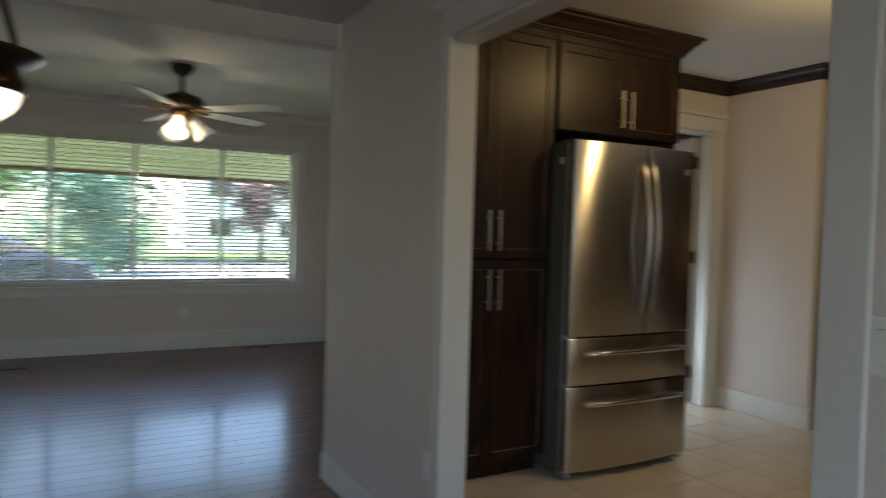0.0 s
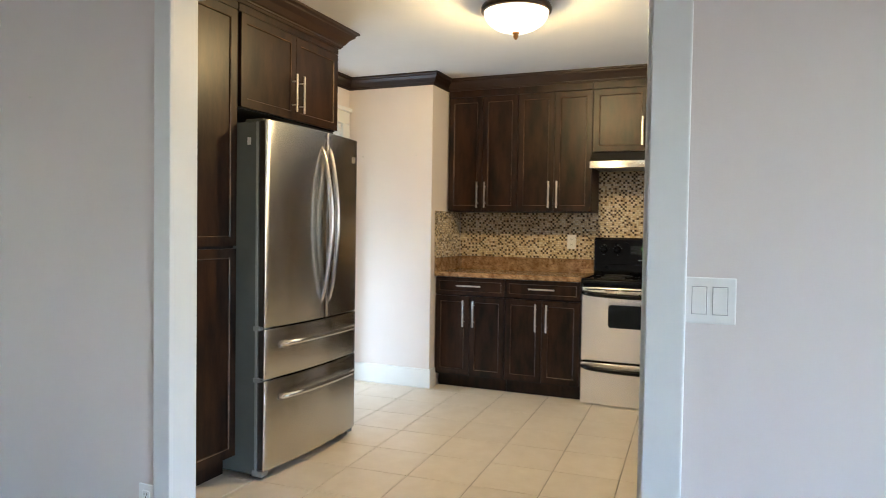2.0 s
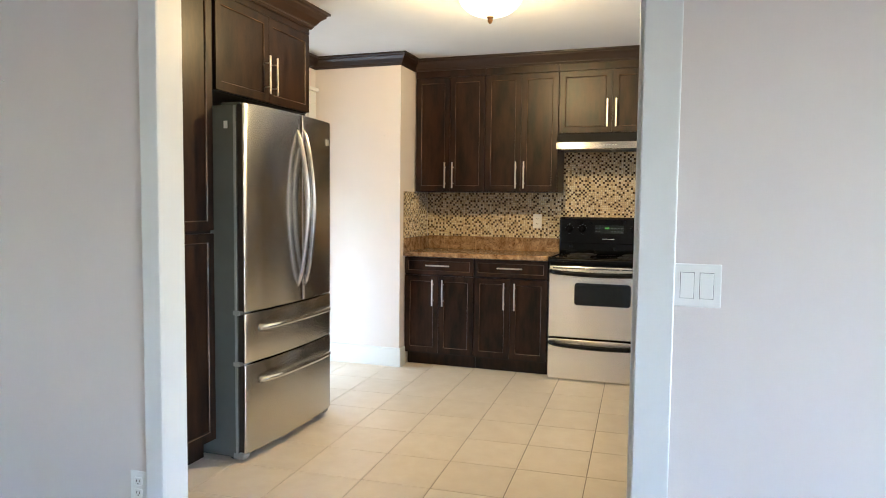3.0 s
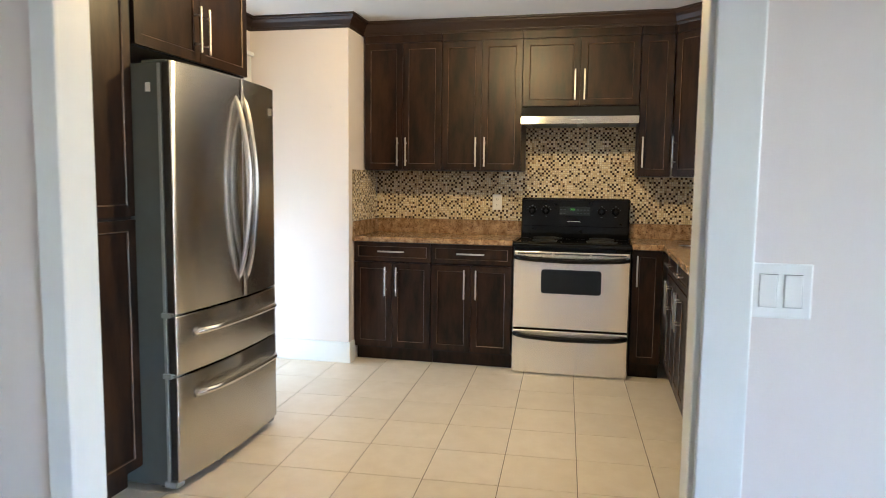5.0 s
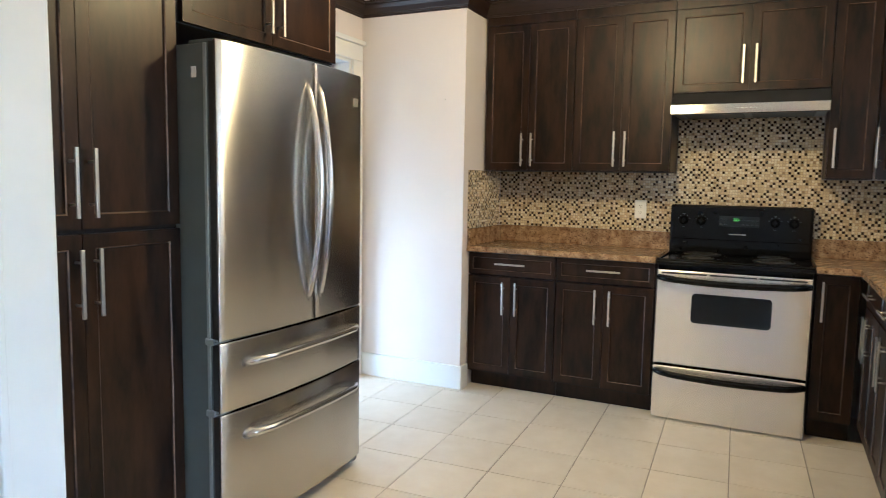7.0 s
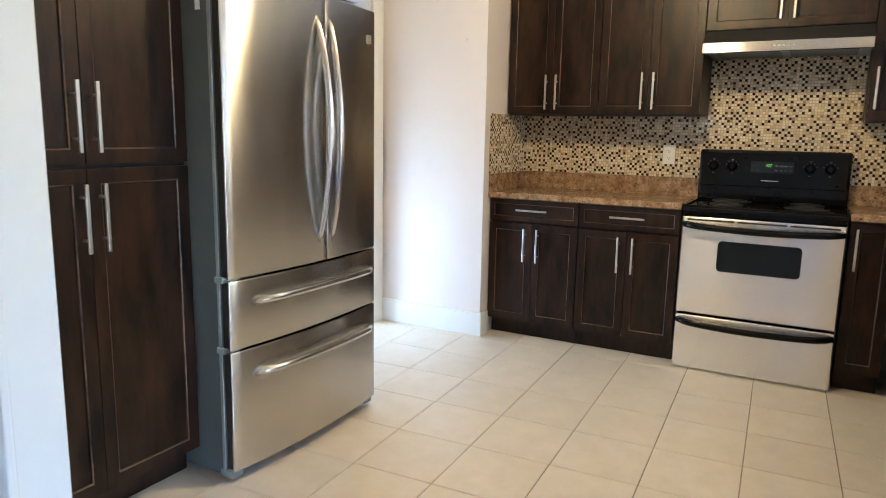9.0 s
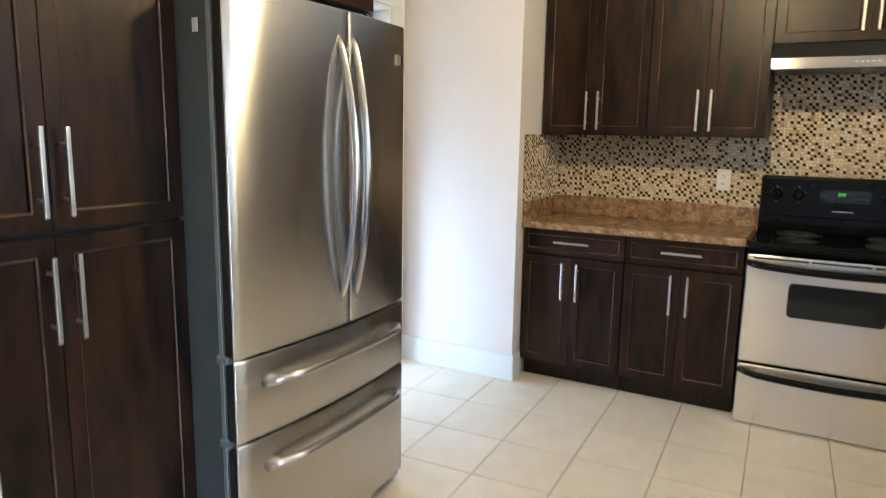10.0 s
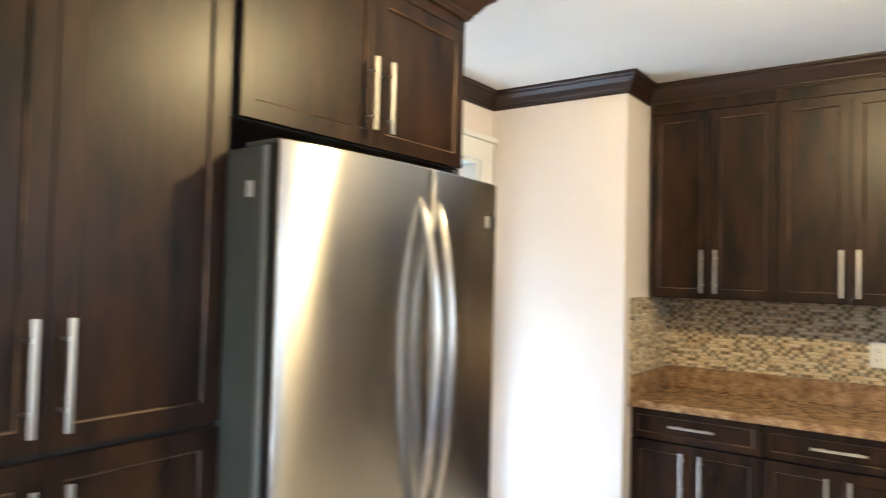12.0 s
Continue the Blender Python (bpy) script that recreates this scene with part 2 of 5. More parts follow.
def lathe(bm, outline, centre=(0, 0, 0), sides=32):
    """Turns (radius, z) pairs about the upright axis through centre."""
    rings = []
    for r, z in outline:
        rings.append([bm.verts.new((centre[0] + max(r, 0.0005) * math.cos(a), centre[1] + max(r, 0.0005) * math.sin(a), centre[2] + z)) for a in (2 * math.pi * k / sides for k in range(sides))])
    for a, b in zip(rings, rings[1:]):
        for k in range(sides):
            bm.faces.new((a[k], a[(k + 1) % sides], b[(k + 1) % sides], b[k])).smooth = True
    bm.faces.new(rings[0][::-1])
    bm.faces.new(rings[-1])
    return bm


def sweep(bm, profile, path, closed=False):
    """Runs a profile of (out, z) along a level path of (x, y), mitred at its corners; out points to the path's right."""
    pts = [Vector((x, y)) for x, y in path]
    rings = []
    for i, p in enumerate(pts):
        before = (p - pts[i - 1]).normalized() if i or closed else None
        after = (pts[(i + 1) % len(pts)] - p).normalized() if i < len(pts) - 1 or closed else None
        a, b = before or after, after or before
        na, nb = Vector((a.y, -a.x)), Vector((b.y, -b.x))
        out = (na + nb) / (1 + na.dot(nb))
        rings.append([bm.verts.new((p.x + out.x * o, p.y + out.y * o, z)) for o, z in profile])
    pairs = list(zip(rings, rings[1:])) + ([(rings[-1], rings[0])] if closed else [])
    for a, b in pairs:
        for k in range(len(profile)):
            bm.faces.new((a[k], b[k], b[(k + 1) % len(profile)], a[(k + 1) % len(profile)]))
    if not closed:
        bm.faces.new(rings[0])
        bm.faces.new(rings[-1][::-1])
    bmesh.ops.recalc_face_normals(bm, faces=bm.faces)
    return bm


def mesh_of(name, bm, mat):
    me = bpy.data.meshes.new(name)
    bm.normal_update()
    bm.to_mesh(me)
    bm.free()
    me.materials.append(mat)
    return me


def single(name, bm, mat, label="", category="", group="", kind="", at=None):
    """One mesh as a thing of its own; at: its base, else the coordinates are the world's."""
    ob = new(name, mesh_of(name, bm, mat))
    if at is not None:
        ob.matrix_world = at if isinstance(at, Matrix) else Matrix.Translation(at)
    return tagged(ob, label, category, group, kind)


def thing(name, at, label, category, group="", kind=""):
    """An Empty at the base of a thing; its parts are given in its own coordinates."""
    ob = new(name)
    ob.empty_display_size = 0.1
    ob.matrix_world = at if isinstance(at, Matrix) else Matrix.Translation(at)
    return tagged(ob, label, category, group, kind)


def part(name, bm, mat, parent, label=""):
    ob = new(name, mesh_of(name, bm, mat))
    ob.parent = parent
    return tagged(ob, label)


# ---- rooms ----
WX, WK = 2.465, 2.585          # the two faces of the wall between dining room and kitchen
LOW = -0.22                    # dining and living floor, one step below the kitchen
KC, DC, LC = 2.43, 2.43, 2.66  # ceilings
BACK, RIGHT, LEFT = 6.07, 1.70, 5.20
NICHE_X, NICHE_Y = 5.457, 4.463
LIVE_Y = 10.2
DOOR_A, DOOR_B, DOOR_H = 2.535, 4.136, 2.055
END = 5.556                    # where the dining wall opens into the living room


def wall(name, *boxes):
    bm = bmesh.new()
    for b in boxes:
        box(bm, *b)
    return single(name, bm, PAINT, "blush painted plaster wall", "wall", kind="structure")


wall("wall_dining_kitchen", (WX, WK, -1.4, DOOR_A, LOW - 0.1, KC), (WX, WK, DOOR_B, END, LOW - 0.1, KC), (WX, WK, DOOR_A, DOOR_B, DOOR_H, KC))
wall("wall_kitchen_living", (WK, 4.33, LEFT, END, LOW - 0.1, LC))
wall("wall_kitchen_hall", (4.33, 4.50, LEFT, 5.32, 0, KC), (5.33, 6.45, LEFT, 5.32, 0, KC), (4.50, 5.33, LEFT, 5.32, 2.06, KC))
wall("wall_niche", (NICHE_X, BACK + 0.12, NICHE_Y, LEFT, 0, KC))
wall("wall_kitchen_back", (BACK, BACK + 0.12, RIGHT - 0.14, NICHE_Y, 0, KC))
wall("wall_kitchen_sink", (WK, 3.55, RIGHT - 0.14, RIGHT, 0, KC), (4.55, BACK, RIGHT - 0.14, RIGHT, 0, KC), (3.55, 4.55, RIGHT - 0.14, RIGHT, 0, 1.06), (3.55, 4.55, RIGHT - 0.14, RIGHT, 2.0, KC))
# opaque board added behind the sink lamp, blocks sky beyond the opening
single("sink_sky_board", slab(3.552, 4.548, RIGHT - 0.135, RIGHT - 0.06, 1.062, 1.998, 0.004), TRIM, "white board closing the unseen sink window, keeps the sky out", "window", kind="structure")
# opening made up to hold the assumed dining daylight lamp
wall("wall_dining_south", (-2.6, -1.35, -1.4, -1.28, LOW, DC), (0.95, WX, -1.4, -1.28, LOW, DC), (-1.35, 0.95, -1.4, -1.28, LOW, 0.45), (-1.35, 0.95, -1.4, -1.28, 1.95, DC))
wall("wall_west", (-2.72, -2.6, -1.4, LIVE_Y, LOW, LC))
# its hall opening is made up and unseen; lets living room daylight through
wall("wall_living_east", (4.33, 4.45, 5.6001, 5.72, LOW, LC), (4.33, 4.45, 6.68, LIVE_Y, LOW, LC), (4.33, 4.45, 5.72, 6.68, 1.98, LC), (4.33, 4.45, 5.72, 6.68, LOW, 0.0), (4.33, 4.45, 5.3205, 5.60, 0, LC))
wall("wall_hall_east", (6.33, 6.45, 5.32, 7.25, 0, KC))
wall("wall_hall_north", (4.45, 6.33, 7.13, 7.25, 0, KC))
WIN_L, WIN_R, WIN_B, WIN_T = -0.72, 3.63, 0.56, 2.21
wall("wall_living_window", (-2.72, WIN_L, LIVE_Y, LIVE_Y + 0.18, LOW, LC), (WIN_R, 4.45, LIVE_Y, LIVE_Y + 0.18, LOW, LC), (WIN_L, WIN_R, LIVE_Y, LIVE_Y + 0.18, LOW, WIN_B), (WIN_L, WIN_R, LIVE_Y, LIVE_Y + 0.18, WIN_T, LC))
wall("wall_beam", (-2.6, WX, 5.44, END, 2.30, LC))


def ceiling(name, *boxes):
    bm = bmesh.new()
    for b in boxes:
        box(bm, *b)
    return single(name, bm, CEIL, "white painted ceiling", "ceiling", kind="structure")


ceiling("ceiling_kitchen", (WK, BACK + 0.12, RIGHT - 0.14, LEFT, KC, KC + 0.1))
ceiling("ceiling_dining", (-2.72, WK, -1.4, 5.439, DC, DC + 0.1))
ceiling("ceiling_living", (-2.72, 4.45, 5.44, LIVE_Y + 0.18, LC, LC + 0.1))
ceiling("ceiling_hall", (4.45, 6.45, LEFT, 7.25, KC, KC + 0.1))

single("floor_kitchen", box(slab(WX + 0.02, 6.45, RIGHT - 0.14, 5.2, -0.06, -0.003), 4.45, 6.45, 5.2001, 7.25, -0.06, -0.003), GROUT, "grey-brown grout bed under ceramic tiles", "floor", kind="structure")
single("floor_hardwood", slab(-2.72, 4.45, -1.4, LIVE_Y + 0.18, LOW - 0.1, LOW - 0.004), SEAM, "dark hardwood floor bed", "floor", kind="structure")
single("threshold", slab(WX - 0.03, WX + 0.02, DOOR_A, DOOR_B, LOW, -0.001, 0.004), WOOD, "dark wooden riser at the kitchen step", "step", kind="structure")


def trim(name, label, *boxes, bevel=0.004):
    bm = bmesh.new()
    for b in boxes:
        box(bm, *b, bevel)
    return single(name, bm, TRIM, label, "trim", kind="structure")


# baseboards
BB = 0.15
trim("baseboard_dining", "white painted baseboard", (WX - 0.016, WX, DOOR_B + 0.0485, END, LOW, LOW + BB), (WX - 0.016, WX, -1.28, DOOR_A - 0.0905, LOW, LOW + BB))
trim("baseboard_living", "white painted baseboard", (-2.6, 4.33, LIVE_Y - 0.016, LIVE_Y, LOW, LOW + 0.20), (4.314, 4.33, END, LIVE_Y - 0.016, LOW, LOW + 0.20), (WX, 4.314, END, END + 0.016, LOW, LOW + 0.2))
trim("baseboard_kitchen", "white painted baseboard on the niche wall", (NICHE_X - 0.016, NICHE_X, NICHE_Y - 0.016, LEFT, 0, BB), (NICHE_X, 5.545, NICHE_Y - 0.016, NICHE_Y, 0, BB))

# door casings: kitchen opening
CF = WX - 0.02
trim("door_1", "white painted cased opening with a capped head", (CF, WX, DOOR_B - 0.026, DOOR_B + 0.048, LOW, DOOR_H), (CF, WX, DOOR_A - 0.090, DOOR_A + 0.006, LOW, DOOR_H),
     (CF, WX, DOOR_A - 0.090, DOOR_B + 0.048, DOOR_H + 0.0005, 2.165), (CF - 0.022, WX, DOOR_A - 0.118, DOOR_B + 0.076, 2.1655, 2.20),
     (WX + 0.0005, WK, DOOR_B - 0.018, DOOR_B - 0.0005, 0, DOOR_H), (WX + 0.0005, WK, DOOR_A + 0.0005, DOOR_A + 0.018, 0, DOOR_H), (WX + 0.0005, WK, DOOR_A + 0.0185, DOOR_B - 0.0185, DOOR_H - 0.018, DOOR_H - 0.0005))
trim("door_2", "white painted door frame to the back hall", (5.33, 5.44, LEFT - 0.018, LEFT, 0, 2.06), (4.40, 4.50, LEFT - 0.018, LEFT, 0, 2.06), (4.40, 5.44, LEFT - 0.018, LEFT, 2.0605, 2.16), (4.385, 5.452, LEFT - 0.035, LEFT, 2.1605, 2.19),
     (5.312, 5.3295, LEFT + 0.001, 5.32, 0, 2.06), (4.5005, 4.518, LEFT + 0.001, 5.32, 0, 2.06), (4.5185, 5.3115, LEFT + 0.001, 5.32, 2.042, 2.0595))

# crown mouldings
CROWN_SHAPE = ((0.0, 0.0), (0.10, 0.0), (0.16, 0.10), (0.22, 0.13), (0.22, 0.20), (0.30, 0.24), (0.52, 0.52), (0.80, 0.72), (0.80, 0.80), (0.90, 0.86), (1.0, 0.88), (1.0, 0.995), (0.0, 0.995))


def crown_profile(out, low, high):
    return [(o * out, low + (high - low) * z) for o, z in CROWN_SHAPE]


CROWN = crown_profile(0.062, 2.338, KC)
bm = bmesh.new()
sweep(bm, CROWN, [(4.262, LEFT), (NICHE_X, LEFT), (NICHE_X, NICHE_Y), (5.75, NICHE_Y)])
single("trim_crown_niche", bm, CROWNWOOD, "dark brown crown moulding on the niche walls", "crown moulding", kind="structure")
LCROWN = crown_profile(0.075, LC - 0.095, LC)
bm = bmesh.new()
sweep(bm, LCROWN, [(-2.6, LIVE_Y), (4.33, LIVE_Y), (4.33, END + 0.02)])
single("trim_crown_living", bm, TRIM, "white crown moulding in the living room", "crown moulding", kind="structure")

# ---- kitchen cabinets ----


def door_mesh(u0, u1, z0, z1, stile=0.058, thick=0.02):
    """A framed door in the plane y = 0, its face towards -y, with a recessed panel."""
    bm = slab(u0 + 0.0015, u1 - 0.0015, 0, thick, z0 + 0.0015, z1 - 0.0015)
    bm.normal_update()
    face = min(bm.faces, key=lambda f: f.calc_center_median().y)
    rim = min(stile, (u1 - u0) * 0.3, (z1 - z0) * 0.3)
    for width, depth in ((0.002, 0.0), (rim, 0.0), (0.005, -0.003), (0.003, -0.005)):
        sides = bmesh.ops.inset_individual(bm, faces=[face], thickness=width, depth=depth)["faces"]
        if depth == -0.003:
            for f in sides:
                f.material_index = 1
    return bm


def pull(u, z, length, upright=True):
    """A flat bar pull on two posts, in front of the plane y = 0."""
    bm = bmesh.new()
    h = length / 2
    if upright:
        box(bm, u - 0.0055, u + 0.0055, -0.036, -0.028, z - h, z + h, 0.0015)
        for s in (-1, 1):
            tube(bm, [(u, -0.029, z + s * h * 0.62), (u, 0.001, z + s * h * 0.62)], 0.004, 8)
    else:
        box(bm, u - h, u + h, -0.036, -0.028, z - 0.0055, z + 0.0055, 0.0015)
        for s in (-1, 1):
            tube(bm, [(u + s * h * 0.62, -0.029, z), (u + s * h * 0.62, 0.001, z)], 0.004, 8)
    return bm


def cabinet(name, at, width, depth, z0, z1, label, doors=(), drawers=(), toe=0.0, category="cabinet", group=""):
    """doors: (u0, u1, z0, z1, handle u, handle z); drawers the same with level pulls."""
    cab = thing(name, at, label, category, group)
    bm = slab(0.001, width - 0.001, 0.0245, depth, z0 + toe, z1)
    if toe:
        box(bm, 0.002, width - 0.002, 0.078, depth - 0.01, z0, z0 + toe - 0.0005)
    part("body", bm, WOOD, cab)
    # thin sheet added so the gaps between doors read as deep shade
    part("gap_shade", slab(0.003, width - 0.003, 0.0206, 0.0243, z0 + toe, z1 - 0.001), GAP_SHADE, cab, "near-black sheet behind the doors, painted as gap shade")
    if z1 > 2.0:
        part("frieze", slab(0.002, width - 0.002, 0.0, 0.0203, 2.286, z1), WOOD, cab)
    for u0, u1, a, b, hu, hz in doors:
        d = part("door", door_mesh(u0, u1, a, b), WOOD, cab)
        d.data.materials.append(RUBBED_LIT)
        part("handle", pull(hu, hz, 0.205), SATIN, d, "satin nickel bar handle")
    for u0, u1, a, b, hu, hz in drawers:
        d = part("drawer_front", door_mesh(u0, u1, a, b, 0.036), WOOD, cab)
        d.data.materials.append(RUBBED_LIT)
        part("handle", pull(hu, hz, 0.195, False), SATIN, d, "satin nickel bar handle")
    return cab


def facing_camera(x, y):
    """Turns a unit so that its front faces -x; it runs towards -y."""
    return pose(x, y, 0, 0, 0, -90)


TOP = 2.338
DTOP = 2.284
# tall pantry and the unit over the refrigerator
FACE_Y = 4.57
PX0, PX1, PM = 2.60, 3.345, 2.972
pw = PX1 - PX0
ps = PM - PX0
cabinet("pantry_cabinet", (PX0, FACE_Y, 0), pw, 0.60, 0.0, TOP, "tall dark brown shaker pantry cabinet with four doors", toe=0.10, category="cabinet",
        doors=((0.004, ps, 1.140, DTOP, ps - 0.032, 1.278), (ps, pw - 0.004, 1.140, DTOP, ps + 0.030, 1.278),
               (0.004, ps, 0.105, 1.128, ps - 0.024, 0.982), (ps, pw - 0.004, 0.105, 1.128, ps + 0.038, 0.982)))
FX0, FX1 = 3.350, 4.262
cabinet("fridge_cabinet", (FX0, FACE_Y, 0), FX1 - FX0, 0.60, 1.82, TOP, "dark brown shaker wall cabinet above the refrigerator",
        doors=((0.018, 0.477, 1.823, DTOP, 0.477 - 0.035, 1.967), (0.477, 0.909, 1.823, DTOP, 0.477 + 0.035, 1.967)))
single("filler_panel", slab(FX1 - 0.018, FX1, FACE_Y + 0.03, LEFT - 0.03, 0.0, 1.818, 0.001), WOOD, "dark brown end panel beside the refrigerator", "panel")

# back wall: base units, left of the range
BASE_X = 5.552
for y0, y1 in ((4.460, 3.889), (3.889, 3.318)):
    w = y0 - y1
    cabinet("base_cabinet", facing_camera(BASE_X, y0), w, 0.51, 0.0, 0.868, "dark brown base cabinet with a drawer and two doors", toe=0.10, group="base cabinets along the back wall",
            doors=((0.003, w / 2, 0.110, 0.722, w / 2 - 0.042, 0.590), (w / 2, w - 0.003, 0.110, 0.722, w / 2 + 0.040, 0.590)),
            drawers=((0.003, w - 0.003, 0.730, 0.866, w / 2, 0.802),))
w = 2.530 - 2.330
cabinet("base_cabinet", facing_camera(BASE_X, 2.530), w, 0.51, 0.0, 0.868, "narrow dark brown base cabinet in the corner beside the range", toe=0.10, group="base cabinets along the back wall",
        doors=((0.003, w - 0.003, 0.110, 0.866, 0.034, 0.730),))

# sink wall: base units, their fronts towards +y
RIGHT_Y = 2.305
runs = ((5.545, 5.06, "dark brown base cabinet with a drawer beside the corner", True), (5.06, 4.56, "dark brown base cabinet with a drawer and two doors", True), (4.56, 3.66, "dark brown sink base cabinet with two doors", False), (3.66, 2.75, "dark brown base cabinet with two doors", False))
for x0, x1, label, drawer in runs:
    w = x0 - x1
    top = 0.722 if drawer else 0.866
    cabinet("base_cabinet", pose(x0, RIGHT_Y, 0, 0, 0, 180), w, 0.585, 0.0, 0.868, label, toe=0.10, group="base cabinets along the sink wall",
            doors=((0.003, w / 2, 0.110, top, w / 2 - 0.042, 0.60), (w / 2, w - 0.003, 0.110, top, w / 2 + 0.040, 0.60)),
            drawers=((0.003, w - 0.003, 0.730, 0.866, w / 2, 0.802),) if drawer else ())

# wall units
UP_X, UB = 5.750, 1.380
for y0, y1 in ((4.448, 3.870), (3.870, 3.297)):
    w = y0 - y1
    cabinet("wall_cabinet", facing_camera(UP_X, y0), w, BACK - UP_X - 0.003, UB, TOP, "dark brown shaker wall cabinet with two doors", group="wall cabinets",
            doors=((0.002, w / 2, UB + 0.002, DTOP, w / 2 - 0.033, UB + 0.130), (w / 2, w - 0.002, UB + 0.002, DTOP, w / 2 + 0.030, UB + 0.130)))
w = 3.297 - 2.512
cabinet("wall_cabinet", facing_camera(UP_X, 3.297), w, BACK - UP_X - 0.003, 1.82, TOP, "short dark brown wall cabinet over the range hood", group="wall cabinets",
        doors=((0.002, w / 2, 1.824, DTOP, w / 2 - 0.033, 1.965), (w / 2, w - 0.002, 1.824, DTOP, w / 2 + 0.030, 1.965)))
w = 2.512 - 2.295
cabinet("wall_cabinet", facing_camera(UP_X, 2.512), w, BACK - UP_X - 0.003, UB - 0.030, TOP, "narrow dark brown wall cabinet beside the hood", group="wall cabinets",
        doors=((0.002, w - 0.002, UB - 0.028, DTOP, 0.030, UB + 0.130),))
DIAG = 0.40
dx = DIAG * math.sqrt(0.5)
cabinet("corner_wall_cabinet", pose(UP_X, 2.292, 0, 0, 0, -135), DIAG, 0.20, UB - 0.030, TOP, "dark brown diagonal corner wall cabinet", group="wall cabinets",
        doors=((0.004, DIAG - 0.004, UB - 0.028, DTOP, 0.032, UB + 0.130),))
UR_Y = 2.292 - dx
UR_X = UP_X - dx
cabinet("wall_cabinet", pose(UR_X - 0.004, UR_Y, 0, 0, 0, 180), 0.42, UR_Y - RIGHT - 0.003, UB - 0.030, TOP, "dark brown wall cabinet along the sink wall", group="wall cabinets",
        doors=((0.003, 0.417, UB - 0.028, DTOP, 0.38, UB + 0.130),))

bm = bmesh.new()
sweep(bm, crown_profile(0.095, 2.322, KC), [(PX0, FACE_Y), (FX1, FACE_Y), (FX1, LEFT)])
single("trim_crown_pantry", bm, CROWNWOOD, "dark brown crown moulding on the pantry units", "crown moulding", kind="structure")
bm = bmesh.new()
sweep(bm, CROWN, [(UP_X, NICHE_Y), (UP_X, 2.292), (UR_X, UR_Y), (UR_X - 0.424, UR_Y), (UR_X - 0.424, RIGHT)])
single("trim_crown_cabinets", bm, CROWNWOOD, "dark brown crown moulding on the wall cabinets", "crown moulding", kind="structure")

# worktops
CT0, CT1 = 0.870, 0.906
EDGE_X, EDGE_Y = 5.522, 2.335


def worktop(name, label, pieces):
    top = thing(name, pieces[0][1], label, "worktop")
    ox, oy, oz = pieces[0][1]
    for pname, _, b in pieces:
        part(pname, slab(b[0] - ox, b[1] - ox, b[2] - oy, b[3] - oy, b[4] - oz, b[5] - oz, 0.005), LAMINATE, top)
    return top


worktop("worktop", "brown mottled laminate worktop with upstand beside the range", (
    ("slab", (EDGE_X, 3.315, CT0), (EDGE_X, BACK - 0.001, 3.315, NICHE_Y - 0.001, CT0, CT1)),
    ("upstand", (EDGE_X, 3.315, CT0), (BACK - 0.022, BACK - 0.001, 3.315, NICHE_Y - 0.024, CT1 - 0.003, 1.014)),
    ("side_upstand", (EDGE_X, 3.315, CT0), (EDGE_X + 0.005, BACK - 0.001, NICHE_Y - 0.022, NICHE_Y - 0.001, CT1 - 0.003, 1.012))))
SX0, SX1, SY0, SY1 = 3.62, 4.36, 1.80, 2.24
worktop("worktop", "brown mottled laminate worktop round the corner sink run", (
    ("slab", (5.0, 2.0, CT0), (EDGE_X, BACK - 0.001, EDGE_Y, 2.534, CT0, CT1)),
    ("slab", (5.0, 2.0, CT0), (SX1, BACK - 0.001, RIGHT + 0.001, EDGE_Y + 0.004, CT0 + 0.0004, CT1 - 0.0004)),
    ("slab", (5.0, 2.0, CT0), (2.72, SX0, RIGHT + 0.001, EDGE_Y + 0.004, CT0, CT1)),
    ("slab", (5.0, 2.0, CT0), (SX0 - 0.006, SX1 + 0.006, SY1, EDGE_Y + 0.0035, CT0 + 0.001, CT1 - 0.001)),
    ("slab", (5.0, 2.0, CT0), (SX0 - 0.006, SX1 + 0.006, RIGHT + 0.001, SY0, CT0 + 0.001, CT1 - 0.001)),
    ("upstand", (5.0, 2.0, CT0), (BACK - 0.022, BACK - 0.001, RIGHT + 0.024, 2.534, CT1 - 0.003, 1.014)),
    ("upstand", (5.0, 2.0, CT0), (2.72, BACK - 0.024, RIGHT + 0.001, RIGHT + 0.022, CT1 - 0.003, 1.014))))


def sink():
    s = thing("sink", (SX0, SY0, CT1), "stainless steel sink set into the worktop", "sink")
    w, d = SX1 - SX0, SY1 - SY0
    bm = bmesh.new()
    for b in ((-0.015, 0.02, -0.015, d + 0.015), (w - 0.02, w + 0.015, -0.015, d + 0.015), (0.0205, w - 0.0205, -0.015, 0.02), (0.0205, w - 0.0205, d - 0.02, d + 0.015)):
        box(bm, *b, 0.0005, 0.006, 0.002)
    part("rim", bm, SATIN, s)
    bm = bmesh.new()
    for b in ((0.02, 0.023, 0.02, d - 0.02, -0.17, 0), (w - 0.023, w - 0.02, 0.02, d - 0.02, -0.17, 0), (0.0235, w - 0.0235, 0.02, 0.023, -0.17, 0), (0.0235, w - 0.0235, d - 0.023, d - 0.02, -0.17, 0), (0.0235, w - 0.0235, 0.0235, d - 0.0235, -0.172, -0.168)):
        box(bm, *b)
    part("basin", bm, SATIN, s)


sink()


